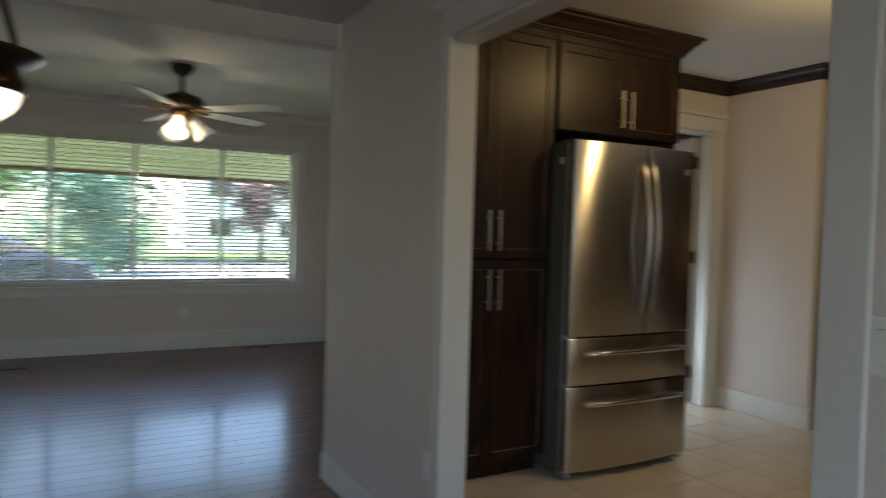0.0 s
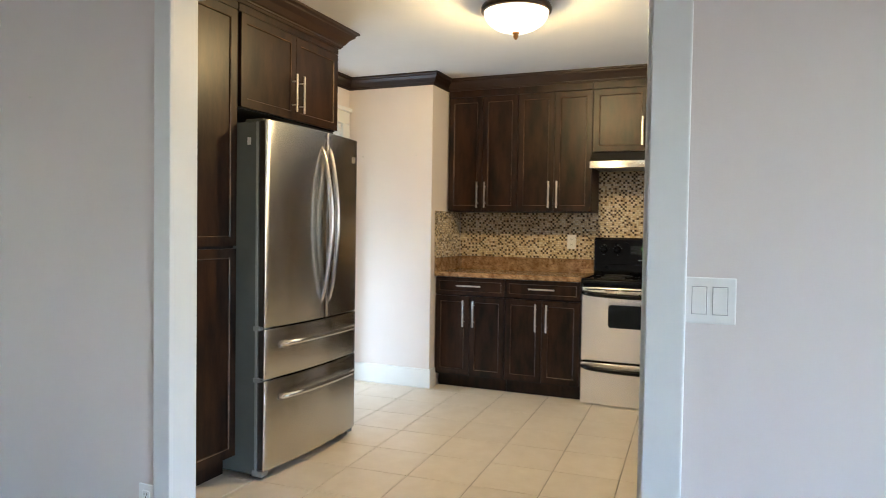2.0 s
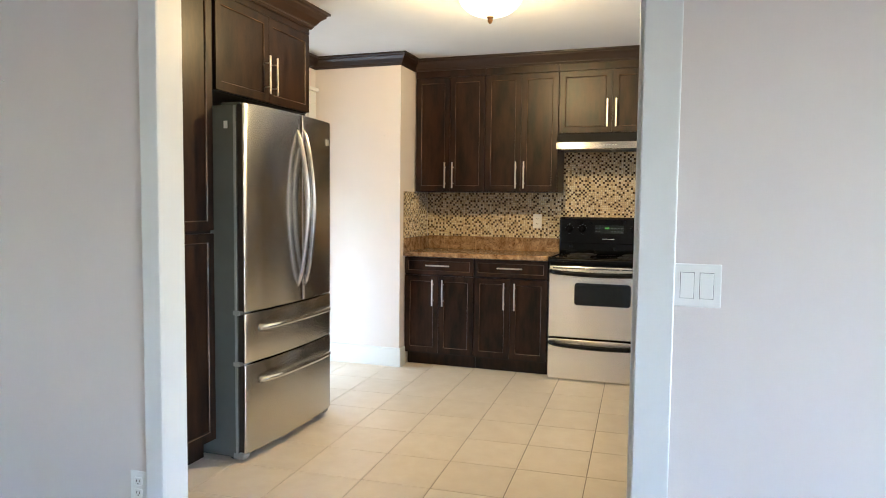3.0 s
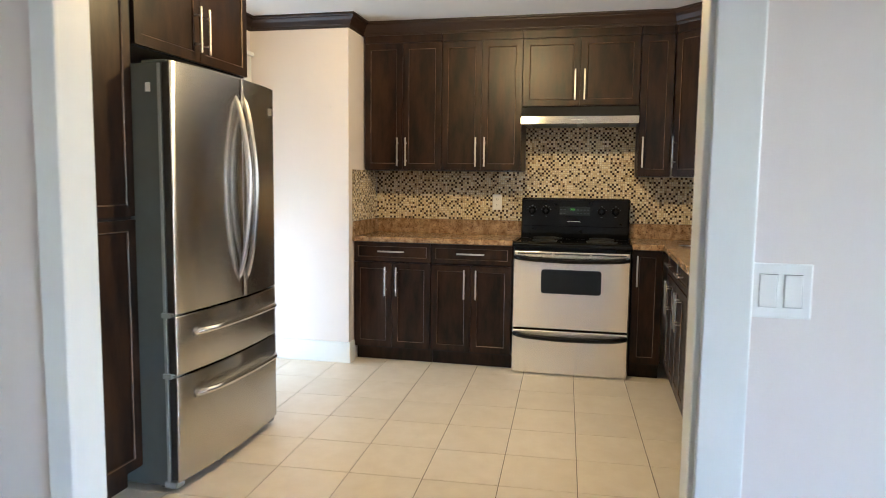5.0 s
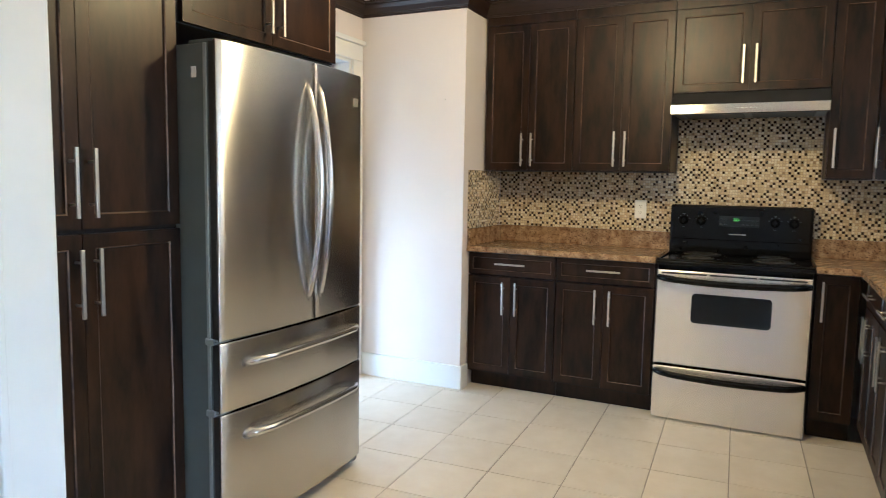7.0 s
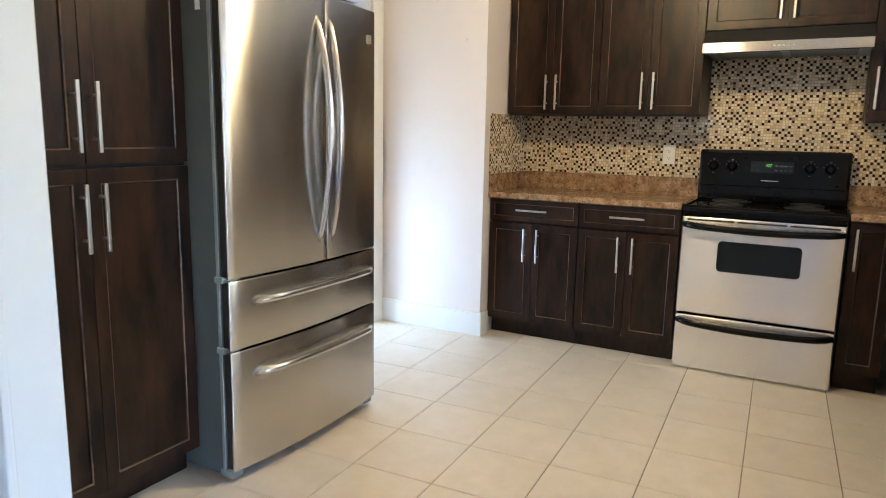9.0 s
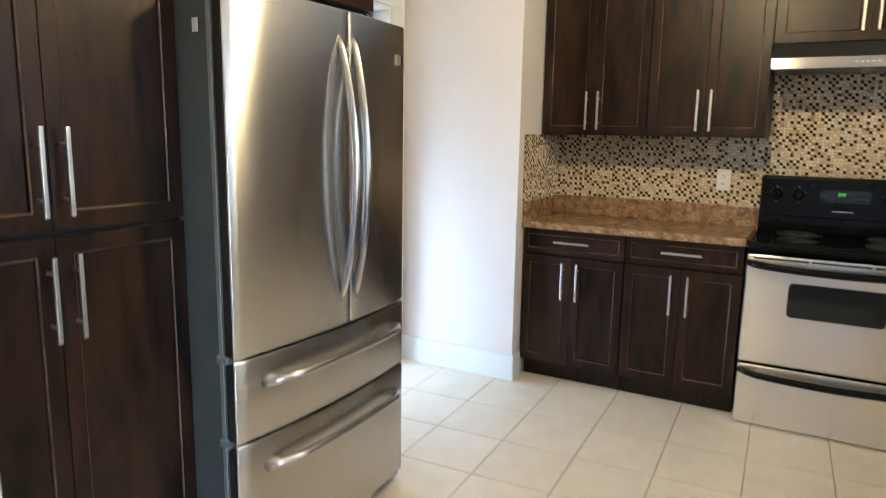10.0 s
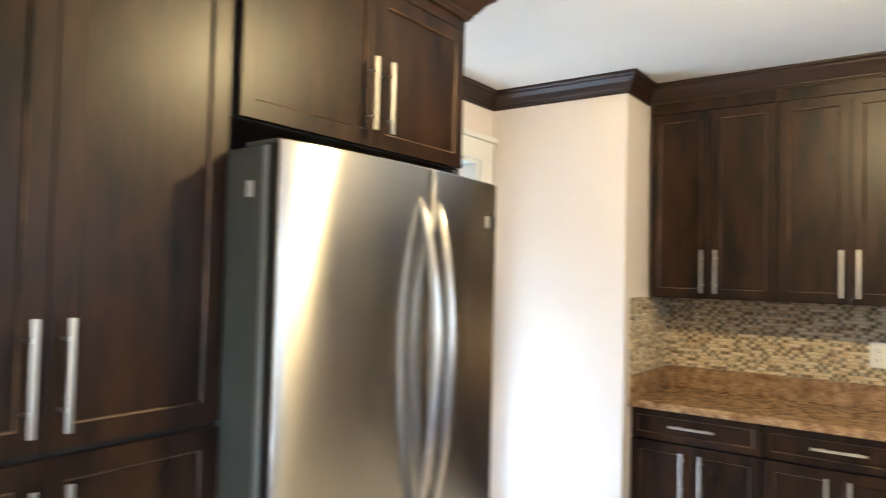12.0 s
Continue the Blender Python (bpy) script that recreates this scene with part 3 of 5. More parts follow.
def crumpled_sheet():
    """Clear plastic wrap and papers lying loosely on the worktop."""
    bm = bmesh.new()
    nx, ny = 22, 16
    grid = [[None] * ny for _ in range(nx)]
    for i in range(nx):
        for j in range(ny):
            u, v = i / (nx - 1), j / (ny - 1)
            h = 0.004 + 0.05 * (noise.noise((u * 3.1, v * 2.7, 0.3)) + 0.35) * math.sin(math.pi * v) * math.sin(math.pi * u) ** 0.5 + 0.012 * noise.noise((u * 11, v * 9, 2.0)) * math.sin(math.pi * u)
            wob = 0.02 * noise.noise((u * 4, v * 4, 5.0))
            grid[i][j] = bm.verts.new((-0.17 + 0.34 * u + wob, -0.13 + 0.26 * v + wob, max(0.0015, h)))
    for i in range(nx - 1):
        for j in range(ny - 1):
            bm.faces.new((grid[i][j], grid[i + 1][j], grid[i + 1][j + 1], grid[i][j + 1])).smooth = True
    bmesh.ops.solidify(bm, geom=bm.faces, thickness=0.001)
    single("plastic_wrap", bm, PAPER, "crumpled clear plastic wrap lying on the worktop", "packaging", at=pose(5.40, 2.06, CT1 + 0.002, 0, 0, 25))


crumpled_sheet()

# ---- refrigerator ----


def fridge():
    f = thing("refrigerator", (3.345, 4.40, 0), "stainless steel french door refrigerator with two drawers", "refrigerator")
    w = 0.864
    body = slab(0.004, w - 0.004, 0.044, 0.775, 0.020, 1.742, 0.004)
    part("body", body, FRIDGESIDE, f, "grey textured steel cabinet")
    for z0, z1 in ((0.05, 0.480), (0.499, 0.732), (0.751, 1.746)):
        part("door_liner", slab(0.002, w - 0.002, 0.0105, 0.038, z0, z1, 0.003), LINER, f, "dark plastic door edge")
    part("gasket", slab(0.010, w - 0.010, 0.0385, 0.0435, 0.05, 1.738), RUBBER, f, "black door gasket")
    for u0, u1 in ((0.0005, 0.012), (w - 0.012, w - 0.0005)):
        part("flange", slab(u0, u1, 0.046, 0.060, 0.03, 1.7415, 0.002), FLANGE, f, "lighter grey cabinet front edge")
    part("kick_plate", slab(0.03, w - 0.03, 0.09, 0.13, 0.012, 0.034), RUBBER, f)

    def bow(u):
        return -0.030 * (1 - abs(2 * u / w - 1) ** 2.3)

    def front(u0, u1, z0, z1):
        """A bowed front with rounded edges; its back is flat."""
        bm = bmesh.new()
        n, r = 20, 0.005
        us = [u0, u0 + 0.0015, u0 + r] + [u0 + r + (u1 - u0 - 2 * r) * k / n for k in range(1, n)] + [u1 - r, u1 - 0.0015, u1]
        drop = [r, 0.0015, 0] + [0] * (n - 1) + [0, 0.0015, r]
        zs = [(z0, r), (z0 + 0.0015, 0.0015), (z0 + r, 0), (z1 - r, 0), (z1 - 0.0015, 0.0015), (z1, r)]
        rows = [[bm.verts.new((u, bow(u) + max(d, dz), z)) for u, d in zip(us, drop)] for z, dz in zs]
        for a, b in zip(rows, rows[1:]):
            for k in range(len(us) - 1):
                bm.faces.new((a[k], a[k + 1], b[k + 1], b[k])).smooth = True
        lo = [bm.verts.new((u, 0.010, z0)) for u in us]
        hi = [bm.verts.new((u, 0.010, z1)) for u in us]
        for k in range(len(us) - 1):
            bm.faces.new((lo[k], lo[k + 1], rows[0][k + 1], rows[0][k]))
            bm.faces.new((rows[-1][k], rows[-1][k + 1], hi[k + 1], hi[k]))
            bm.faces.new((hi[k], hi[k + 1], lo[k + 1], lo[k]))
        side0 = [r[0] for r in rows]
        side1 = [r[-1] for r in rows]
        bm.faces.new([lo[0], *side0, hi[0]])
        bm.faces.new([hi[-1], *side1[::-1], lo[-1]])
        bmesh.ops.recalc_face_normals(bm, faces=bm.faces)
        return bm

    mid = 0.494
    for u0, u1, side in ((0.0, mid - 0.0025, -1), (mid + 0.0025, w, 1)):
        d = part("door", front(u0, u1, 0.746, 1.752), STEEL, f)
        bm = bmesh.new()
        u = mid + (0.024 if side > 0 else -0.048)
        pts, rad = [], []
        for k in range(25):
            s = k / 24
            z = 0.825 + (1.672 - 0.825) * s
            arch = math.sin(math.pi * s) ** 0.75
            pts.append((u + side * 0.004 - side * 0.010 * arch, bow(u) + 0.006 - 0.064 * arch, z))
            rad.append(0.007 + 0.0095 * arch ** 0.6)
        tube(bm, pts, rad, 12)
        part("handle", bm, CHROME, d, "long bowed steel handle")
    for z0, z1, hz in ((0.494, 0.738, 0.664), (0.045, 0.486, 0.402)):
        d = part("drawer", front(0.0, w, z0, z1), STEEL, f)
        bm = bmesh.new()
        pts, rad = [], []
        for k in range(25):
            s = k / 24
            u = 0.105 + (0.805 - 0.105) * s
            arch = min(1.0, math.sin(math.pi * s) * 2.6) ** 0.6
            pts.append((u, bow(u) + 0.006 - 0.052 * arch, hz - 0.012 * (1 - arch)))
            rad.append(0.0175 - 0.004 * arch)
        tube(bm, pts, rad, 12)
        part("handle", bm, CHROME, d, "bowed steel drawer handle")
    for u, turn in ((0.0, 1), (w, -1)):
        for z in (0.742, 0.490):
            bm = slab(-0.003, 0.030, 0.028, 0.068, -0.013, 0.010, 0.004)
            box(bm, 0.004, 0.055, 0.006, 0.0275, -0.0028, 0.0025, 0.001)
            bm.transform(Matrix.Translation((u, 0, z)) @ Matrix.Diagonal((turn, 1, 1, 1)))
            bmesh.ops.recalc_face_normals(bm, faces=bm.faces)
            part("hinge", bm, FLANGE, f, "grey hinge bracket")
        bm = slab(0.0, 0.055, 0.015, 0.075, 0.012, 0.044, 0.006)
        bm.transform(Matrix.Translation((u, 0, 0)) @ Matrix.Diagonal((turn, 1, 1, 1)))
        bmesh.ops.recalc_face_normals(bm, faces=bm.faces)
        part("corner_foot", bm, FLANGE, f, "grey corner bracket over the foot")
    # scrap of white tape on the cabinet side, no part of the hinge
    bm = slab(0.0025, 0.0050, 0.092, 0.114, 1.632, 1.668, 0.001)
    part("tape_scrap", bm, PLASTIC, f, "torn scrap of white tape")
    bm = slab(0.016, 0.09, 0.03, 0.14, 1.7425, 1.758, 0.006)
    part("hinge_cover", bm, FRIDGESIDE, f)
    part("badge", slab(w - 0.075, w - 0.045, -0.014, -0.004, 1.615, 1.650, 0.002), SATIN, f, "small plain maker's badge")
    for u in (0.05, w - 0.05):
        bm = bmesh.new()
        lathe(bm, ((0.018, 0.0), (0.02, 0.004), (0.02, 0.014), (0.010, 0.018), (0.010, 0.036)), (u, 0.10, 0), 14)
        part("foot", bm, RUBBER, f, "black levelling foot")


fridge()

# ---- range ----


def oven_range():
    w = 0.770
    r = thing("range", pose(5.512, 3.307, 0, 0, 0, -90), "stainless steel electric range with black cooktop and backguard", "stove")
    part("body", slab(0.004, w - 0.004, 0.040, 0.53, 0.03, 0.868), BLACK, r, "black enamel sides")
    # oven door with a window
    bm = slab(0.003, w - 0.003, 0.0, 0.039, 0.318, 0.842, 0.006)
    d = part("oven_door", bm, STEEL_H, r)
    bm = bmesh.new()
    ring = [(a + 0.022 * math.cos(radians(t)), b + 0.022 * math.sin(radians(t))) for a, b, s in ((0.563, 0.700, 0), (0.212, 0.700, 90), (0.212, 0.582, 180), (0.563, 0.582, 270)) for t in range(s, s + 91, 15)]
    lo, hi = [bm.verts.new((u, -0.002, z)) for u, z in ring], [bm.verts.new((u, 0.004, z)) for u, z in ring]
    bm.faces.new(lo[::-1])
    for k in range(len(ring)):
        bm.faces.new((lo[k], lo[(k + 1) % len(ring)], hi[(k + 1) % len(ring)], hi[k]))
    bmesh.ops.recalc_face_normals(bm, faces=bm.faces)
    part("window", bm, OVENGLASS, d, "dark oven window")
    bm = bmesh.new()
    for a, b in ((0.03, 0.26), (0.275, 0.505), (0.52, 0.74)):
        box(bm, a, b, -0.0015, 0.004, 0.822, 0.830)
    part("vent", bm, SLOT, d, "dark vent slots")

    def bowed(z, sag):
        bm = bmesh.new()
        pts, n = [], 24
        for k in range(n + 1):
            s = k / n
            arch = math.sin(math.pi * s)
            pts.append((0.016 + (w - 0.032) * s, 0.004 - 0.05 * min(1, arch * 3) ** 0.5, z - sag * arch))
        return tube(bm, pts, [0.017] * (n + 1), 10)

    part("handle", bowed(0.800, 0.014), BLACK, d, "bowed black oven handle")
    dr = part("drawer", slab(0.003, w - 0.003, 0.0, 0.039, 0.008, 0.306, 0.006), STEEL_H, r)
    part("handle", bowed(0.276, 0.016), BLACK, dr, "bowed black drawer handle")
    # cooktop
    bm = slab(-0.006, w + 0.006, -0.008, 0.50, 0.8685, 0.895, 0.008)
    part("cooktop", bm, BLACK, r, "black enamel cooktop")
    bm = bmesh.new()
    box(bm, 0.0, w, -0.006, 0.012, 0.895, 0.903, 0.003)
    box(bm, -0.004, 0.012, 0.0125, 0.49, 0.895, 0.903, 0.003)
    box(bm, w - 0.012, w + 0.004, 0.0125, 0.49, 0.895, 0.903, 0.003)
    part("cooktop_lip", bm, BLACK, r)
    for cu, cv, rad in ((0.195, 0.13, 0.085), (0.575, 0.13, 0.105), (0.195, 0.37, 0.105), (0.575, 0.37, 0.085)):
        bm = bmesh.new()
        lathe(bm, ((rad + 0.022, 0.0), (rad + 0.022, 0.004), (rad + 0.014, 0.007), (rad + 0.004, 0.003), (0.012, 0.001)), (cu, cv, 0.8952), 32)
        b = part("burner", bm, BLACK, r, "black drip pan with coil element")
        bm = bmesh.new()
        turns, pts = 4, []
        for k in range(turns * 18 + 1):
            a = 2 * math.pi * k / 18
            q = 0.018 + (rad - 0.018) * k / (turns * 18)
            pts.append((cu + q * math.cos(a), cv + q * math.sin(a), 0.906))
        tube(bm, pts, 0.005, 6)
        part("coil", bm, RUBBER, b, "dark spiral heating coil")
    # backguard
    bm = slab(0.0, w, 0.455, 0.53, 0.896, 1.190, 0.012)
    part("backguard", bm, BLACK, r, "black backguard")
    part("control_panel", slab(0.012, w - 0.012, 0.447, 0.456, 0.985, 1.178, 0.004), BLACK, r)
    for u in (0.080, 0.180, 0.575, 0.672):
        bm = bmesh.new()
        lathe(bm, ((0.026, 0.0), (0.026, 0.006), (0.020, 0.010), (0.017, 0.030), (0.010, 0.032)), (0, 0, 0), 20)
        box(bm, -0.004, 0.004, -0.018, 0.018, 0.030, 0.038, 0.001)
        bm.transform(pose(u, 0.447, 1.097, 90, 0, 0))
        k = part("knob", bm, BLACK, r, "black control knob")
        bm = bmesh.new()
        for z, h in ((1.135, 0.003), (1.057, 0.003)):
            box(bm, u - 0.006, u + 0.006, 0.4455, 0.447, z, z + h)
        for a in range(5):
            q = radians(20 + a * 35)
            box(bm, u + 0.034 * math.cos(q) - 0.002, u + 0.034 * math.cos(q) + 0.002, 0.4455, 0.447, 1.095 + 0.034 * math.sin(q), 1.097 + 0.034 * math.sin(q) + 0.002)
        tagged(part("marks", bm, FRIDGESIDE, k, "small faint grey printed marks"), kind="stuff")
    part("display", slab(0.275, 0.495, 0.4455, 0.4475, 1.066, 1.130, 0.0008), OVENGLASS, r, "dark glass display")
    bm = bmesh.new()
    for u in (0.356, 0.367, 0.378):
        box(bm, u, u + 0.007, 0.4445, 0.4452, 1.1055, 1.1075)
        box(bm, u, u + 0.007, 0.4445, 0.4452, 1.1140, 1.1160)
        box(bm, u + 0.0052, u + 0.007, 0.4445, 0.4452, 1.1077, 1.1138)
        box(bm, u, u + 0.0018, 0.4445, 0.4452, 1.0985, 1.1053)
    part("clock_digits", bm, GREEN, r, "glowing green clock digits")
    bm = bmesh.new()
    for row in (1.078, 1.104):
        for u in (0.288, 0.312, 0.408, 0.432, 0.456, 0.480):
            box(bm, u - 0.006, u + 0.006, 0.4445, 0.4452, row, row + 0.006)
    tagged(part("buttons", bm, SLOT, r, "faint grey button marks"), kind="stuff")
    part("badge", slab(0.335, 0.425, 0.4455, 0.447, 1.020, 1.025), SATIN, r, "plain pale maker's line")
    for u in (0.06, w - 0.06):
        for v in (0.08, 0.46):
            bm = bmesh.new()
            lathe(bm, ((0.015, 0.0), (0.015, 0.01), (0.008, 0.012), (0.008, 0.03)), (u, v, 0), 10)
            part("foot", bm, RUBBER, r)


oven_range()


def range_hood():
    w = 0.778
    h = thing("range_hood", pose(5.640, 3.292, 1.694, 0, 0, -90), "slim stainless steel range hood under the cabinet", "hood")
    bm = slab(0.0, w, 0.0, BACK - 5.645, 0.052, 0.124, 0.002)
    for v in bm.verts:
        if v.co.y < 0.01 and v.co.z > 0.1:
            v.co.y += 0.10
    part("housing", bm, SLOT, h, "dark upper housing")
    part("front_strip", slab(-0.001, w + 0.001, -0.004, 0.022, 0.0, 0.0515, 0.003), STEEL, h)
    part("underside", slab(0.004, w - 0.004, 0.0225, BACK - 5.645, 0.010, 0.0515), FLANGE, h, "grey underside")
    for u in (0.06, 0.41):
        part("filter", slab(u, u + 0.31, 0.07, 0.36, 0.004, 0.0098, 0.002), FRIDGESIDE, h, "grey mesh grease filter")
    bm = bmesh.new()
    for k in range(5):
        box(bm, w / 2 - 0.05 + k * 0.021, w / 2 - 0.038 + k * 0.021, -0.006, -0.003, 0.024, 0.030)
    tagged(part("buttons", bm, PLASTIC, h, "small pale push buttons"), kind="stuff")


range_hood()

# ---- backsplash mosaic ----


def chips(name, origin, du, normal, width, height, pitch=0.0152, label=""):
    """Square glass chips on a wall panel, with grout between them; du is level, up is z."""
    du, up, out = Vector(du), Vector((0, 0, 1)), Vector(normal)
    o = Vector(origin)
    nu, nv = int(width / pitch), int(height / pitch)
    pu, pv = width / nu, height / nv
    verts, faces, dark, tone = [], [], set(), []
    g, b = 0.0010, 0.0012
    rng = random.Random(7)
    for i in range(nu):
        for j in range(nv):
            u0, u1, v0, v1 = i * pu + g, (i + 1) * pu - g, j * pv + g, (j + 1) * pv - g
            if rng.random() < 0.34 and not {(i - 1, j), (i, j - 1)} & dark:
                dark.add((i, j))
            tone += [1 if (i, j) in dark else 0] * 5
            base, lift = len(verts), 0.0028 + rng.random() * 0.0008
            for uu, vv, hh in ((u0, v0, 0.0005), (u1, v0, 0.0005), (u1, v1, 0.0005), (u0, v1, 0.0005), (u0 + b, v0 + b, lift), (u1 - b, v0 + b, lift), (u1 - b, v1 - b, lift), (u0 + b, v1 - b, lift)):
                verts.append(o + du * uu + up * vv + out * (hh + 0.003))
            faces.append((base + 4, base + 5, base + 6, base + 7))
            for k in range(4):
                faces.append((base + k, base + (k + 1) % 4, base + 4 + (k + 1) % 4, base + 4 + k))
    if du.cross(up).dot(out) < 0:
        faces = [f[::-1] for f in faces]
    panel = thing(name, o, label, "backsplash", kind="structure")
    me = bpy.data.meshes.new("mosaic")
    me.from_pydata([v - o for v in verts], [], faces)
    me.materials.append(MOSAIC)
    me.materials.append(DARKCHIP)
    me.polygons.foreach_set("material_index", tone)
    ob = new("mosaic_chips", me)
    ob.parent = panel
    tagged(ob, "beige tan and dark brown glass mosaic chips", kind="stuff")
    bm = bmesh.new()
    c = [o - o + du * u + up * v + out * d for d in (0.0, 0.0032) for u, v in ((0, 0), (width, 0), (width, height), (0, height))]
    vs = [bm.verts.new(p) for p in c]
    for f in ((3, 2, 1, 0), (4, 5, 6, 7), (0, 1, 5, 4), (1, 2, 6, 5), (2, 3, 7, 6), (3, 0, 4, 7)):
        bm.faces.new([vs[k] for k in f])
    bmesh.ops.recalc_face_normals(bm, faces=bm.faces)
    part("grout", bm, MORTAR, panel)


SPLASH = "beige and dark brown glass mosaic backsplash"
chips("trim_backsplash_left", (BACK - 0.0005, 4.455, 1.0145), (0, -1, 0), (-1, 0, 0), 4.455 - 3.297, UB - 1.0145 - 0.001, label=SPLASH)
chips("trim_backsplash_range", (BACK - 0.0005, 3.2965, 0.93), (0, -1, 0), (-1, 0, 0), 3.2965 - 2.513, 1.715 - 0.93, label=SPLASH)
chips("trim_backsplash_right", (BACK - 0.0005, 2.5125, 1.0145), (0, -1, 0), (-1, 0, 0), 2.5125 - RIGHT - 0.006, UB - 1.0465, label=SPLASH)
chips("trim_backsplash_side", (EDGE_X + 0.004, NICHE_Y - 0.0005, 1.0125), (1, 0, 0), (0, -1, 0), BACK - EDGE_X - 0.012, UB - 1.0145, label=SPLASH)
chips("trim_backsplash_sink", (BACK - 0.008, RIGHT + 0.0005, 1.0145), (-1, 0, 0), (0, 1, 0), 1.25, 0.08, label=SPLASH)

# ---- wall fittings ----


def switch_plate(x, y, z):
    s = thing("light_switch", pose(x, y, z, 0, 0, -90), "white double rocker light switch plate on the wall", "light switch")
    part("plate", slab(-0.060, 0.060, -0.006, 0.0, -0.057, 0.057, 0.003), PLASTIC, s)
    for u in (-0.024, 0.024):
        part("gap", slab(u - 0.0175, u + 0.0175, -0.0066, -0.0058, -0.0345, 0.0345), SLOT, s, "dark gap round the rocker")
        bm = slab(u - 0.0165, u + 0.0165, -0.0085, -0.0062, -0.0335, 0.0335, 0.001)
        for v in bm.verts:
            if v.co.y < -0.007:
                v.co.y -= 0.0025 * (1 if (v.co.z > 0) == (u > 0) else 0)
        part("rocker", bm, PLASTIC, s)


switch_plate(WX - 0.0005, 2.390, 1.074)


def outlet(at, label):
    o = thing("wall_outlet", at, label, "outlet", "wall outlets")
    part("plate", slab(-0.036, 0.036, -0.006, 0.0, -0.058, 0.058, 0.003), PLASTIC, o)
    for z in (-0.021, 0.021):
        face = part("socket", slab(-0.0165, 0.0165, -0.0085, -0.0055, z - 0.0145, z + 0.0145, 0.003), PLASTIC, o)
        for u in (-0.006, 0.006):
            part("slot", slab(u - 0.0012, u + 0.0012, -0.0092, -0.008, z - 0.002, z + 0.006), SLOT, face, "dark slot")
        part("slot", slab(-0.002, 0.002, -0.0092, -0.008, z - 0.010, z - 0.006), SLOT, face, "dark slot")
    return o


outlet(pose(WX - 0.0005, 4.229, 0.262, 0, 0, -90), "white outlet low on the wall beside the door casing")
outlet(pose(BACK - 0.0075, 3.502, 1.150, 0, 0, -90), "white outlet in the mosaic backsplash")
outlet(pose(2.33, LIVE_Y - 0.0005, 0.205), "white outlet below the living room window")

for y in (5.066, 4.597):
    bm = bmesh.new()
    lathe(bm, ((0.0045, 0.0), (0.0045, 0.002), (0.0025, 0.004), (0.0025, 0.010)), (0, 0, 0), 10)
    single("wall_screw", bm, SATIN, "small screw sticking out of the niche wall", "screw", "screws in the niche wall", at=pose(NICHE_X, y, 1.803, 0, -90, 0))

bm = bmesh.new()
tube(bm, [(0, 0, -0.01), (0, 0, 0.010)], 0.0018, 8)
lathe(bm, ((0.0018, 0.009), (0.004, 0.010), (0.004, 0.012), (0.001, 0.0125)), (0, 0, 0), 10)
single("wall_nail", bm, SATIN, "small nail stuck in the dining room wall", "nail", at=pose(WX, 4.82, 1.715, 0, -90, 8))


def register(x, y):
    r = thing("floor_register", (x, y, LOW), "dark brown metal floor register set in the hardwood", "floor vent", "floor registers")
    part("frame", slab(-0.17, 0.17, -0.07, 0.07, 0.002, 0.007, 0.002), VENT, r)
    for k in range(9):
        part("slat", slab(-0.145 + k * 0.034, -0.127 + k * 0.034, -0.05, 0.05, 0.0072, 0.0095), SLOT, r)


register(3.16, 10.04)
register(0.60, 9.62)

# ---- ceiling lamp in the kitchen ----


def flush_lamp():
    f = thing("ceiling_light", (4.125, 3.407, KC), "flush ceiling light with bronze rim and lit frosted bowl", "ceiling light")
    bm = bmesh.new()
    lathe(bm, ((0.10, 0.0), (0.155, -0.004), (0.180, -0.020), (0.186, -0.034), (0.184, -0.050), (0.172, -0.056), (0.165, -0.045), (0.05, -0.03)), (0, 0, 0), 48)
    part("rim", bm, BRONZE, f, "dark bronze rim")
    bm = bmesh.new()
    lathe(bm, [(0.168 * math.cos(radians(a)), -0.052 - 0.105 * math.sin(radians(a))) for a in range(0, 86, 7)], (0, 0, 0), 48)
    bowl = part("bowl", bm, FROST, f, "lit frosted glass bowl")
    bowl.visible_shadow = False
    bm = bmesh.new()
    lathe(bm, ((0.018, -0.154), (0.020, -0.160), (0.012, -0.168), (0.015, -0.176), (0.010, -0.186), (0.003, -0.194)), (0, 0, 0), 18)
    part("finial", bm, BRASS, f, "brass finial")


flush_lamp()

# ---- ceiling fan in the living room ----


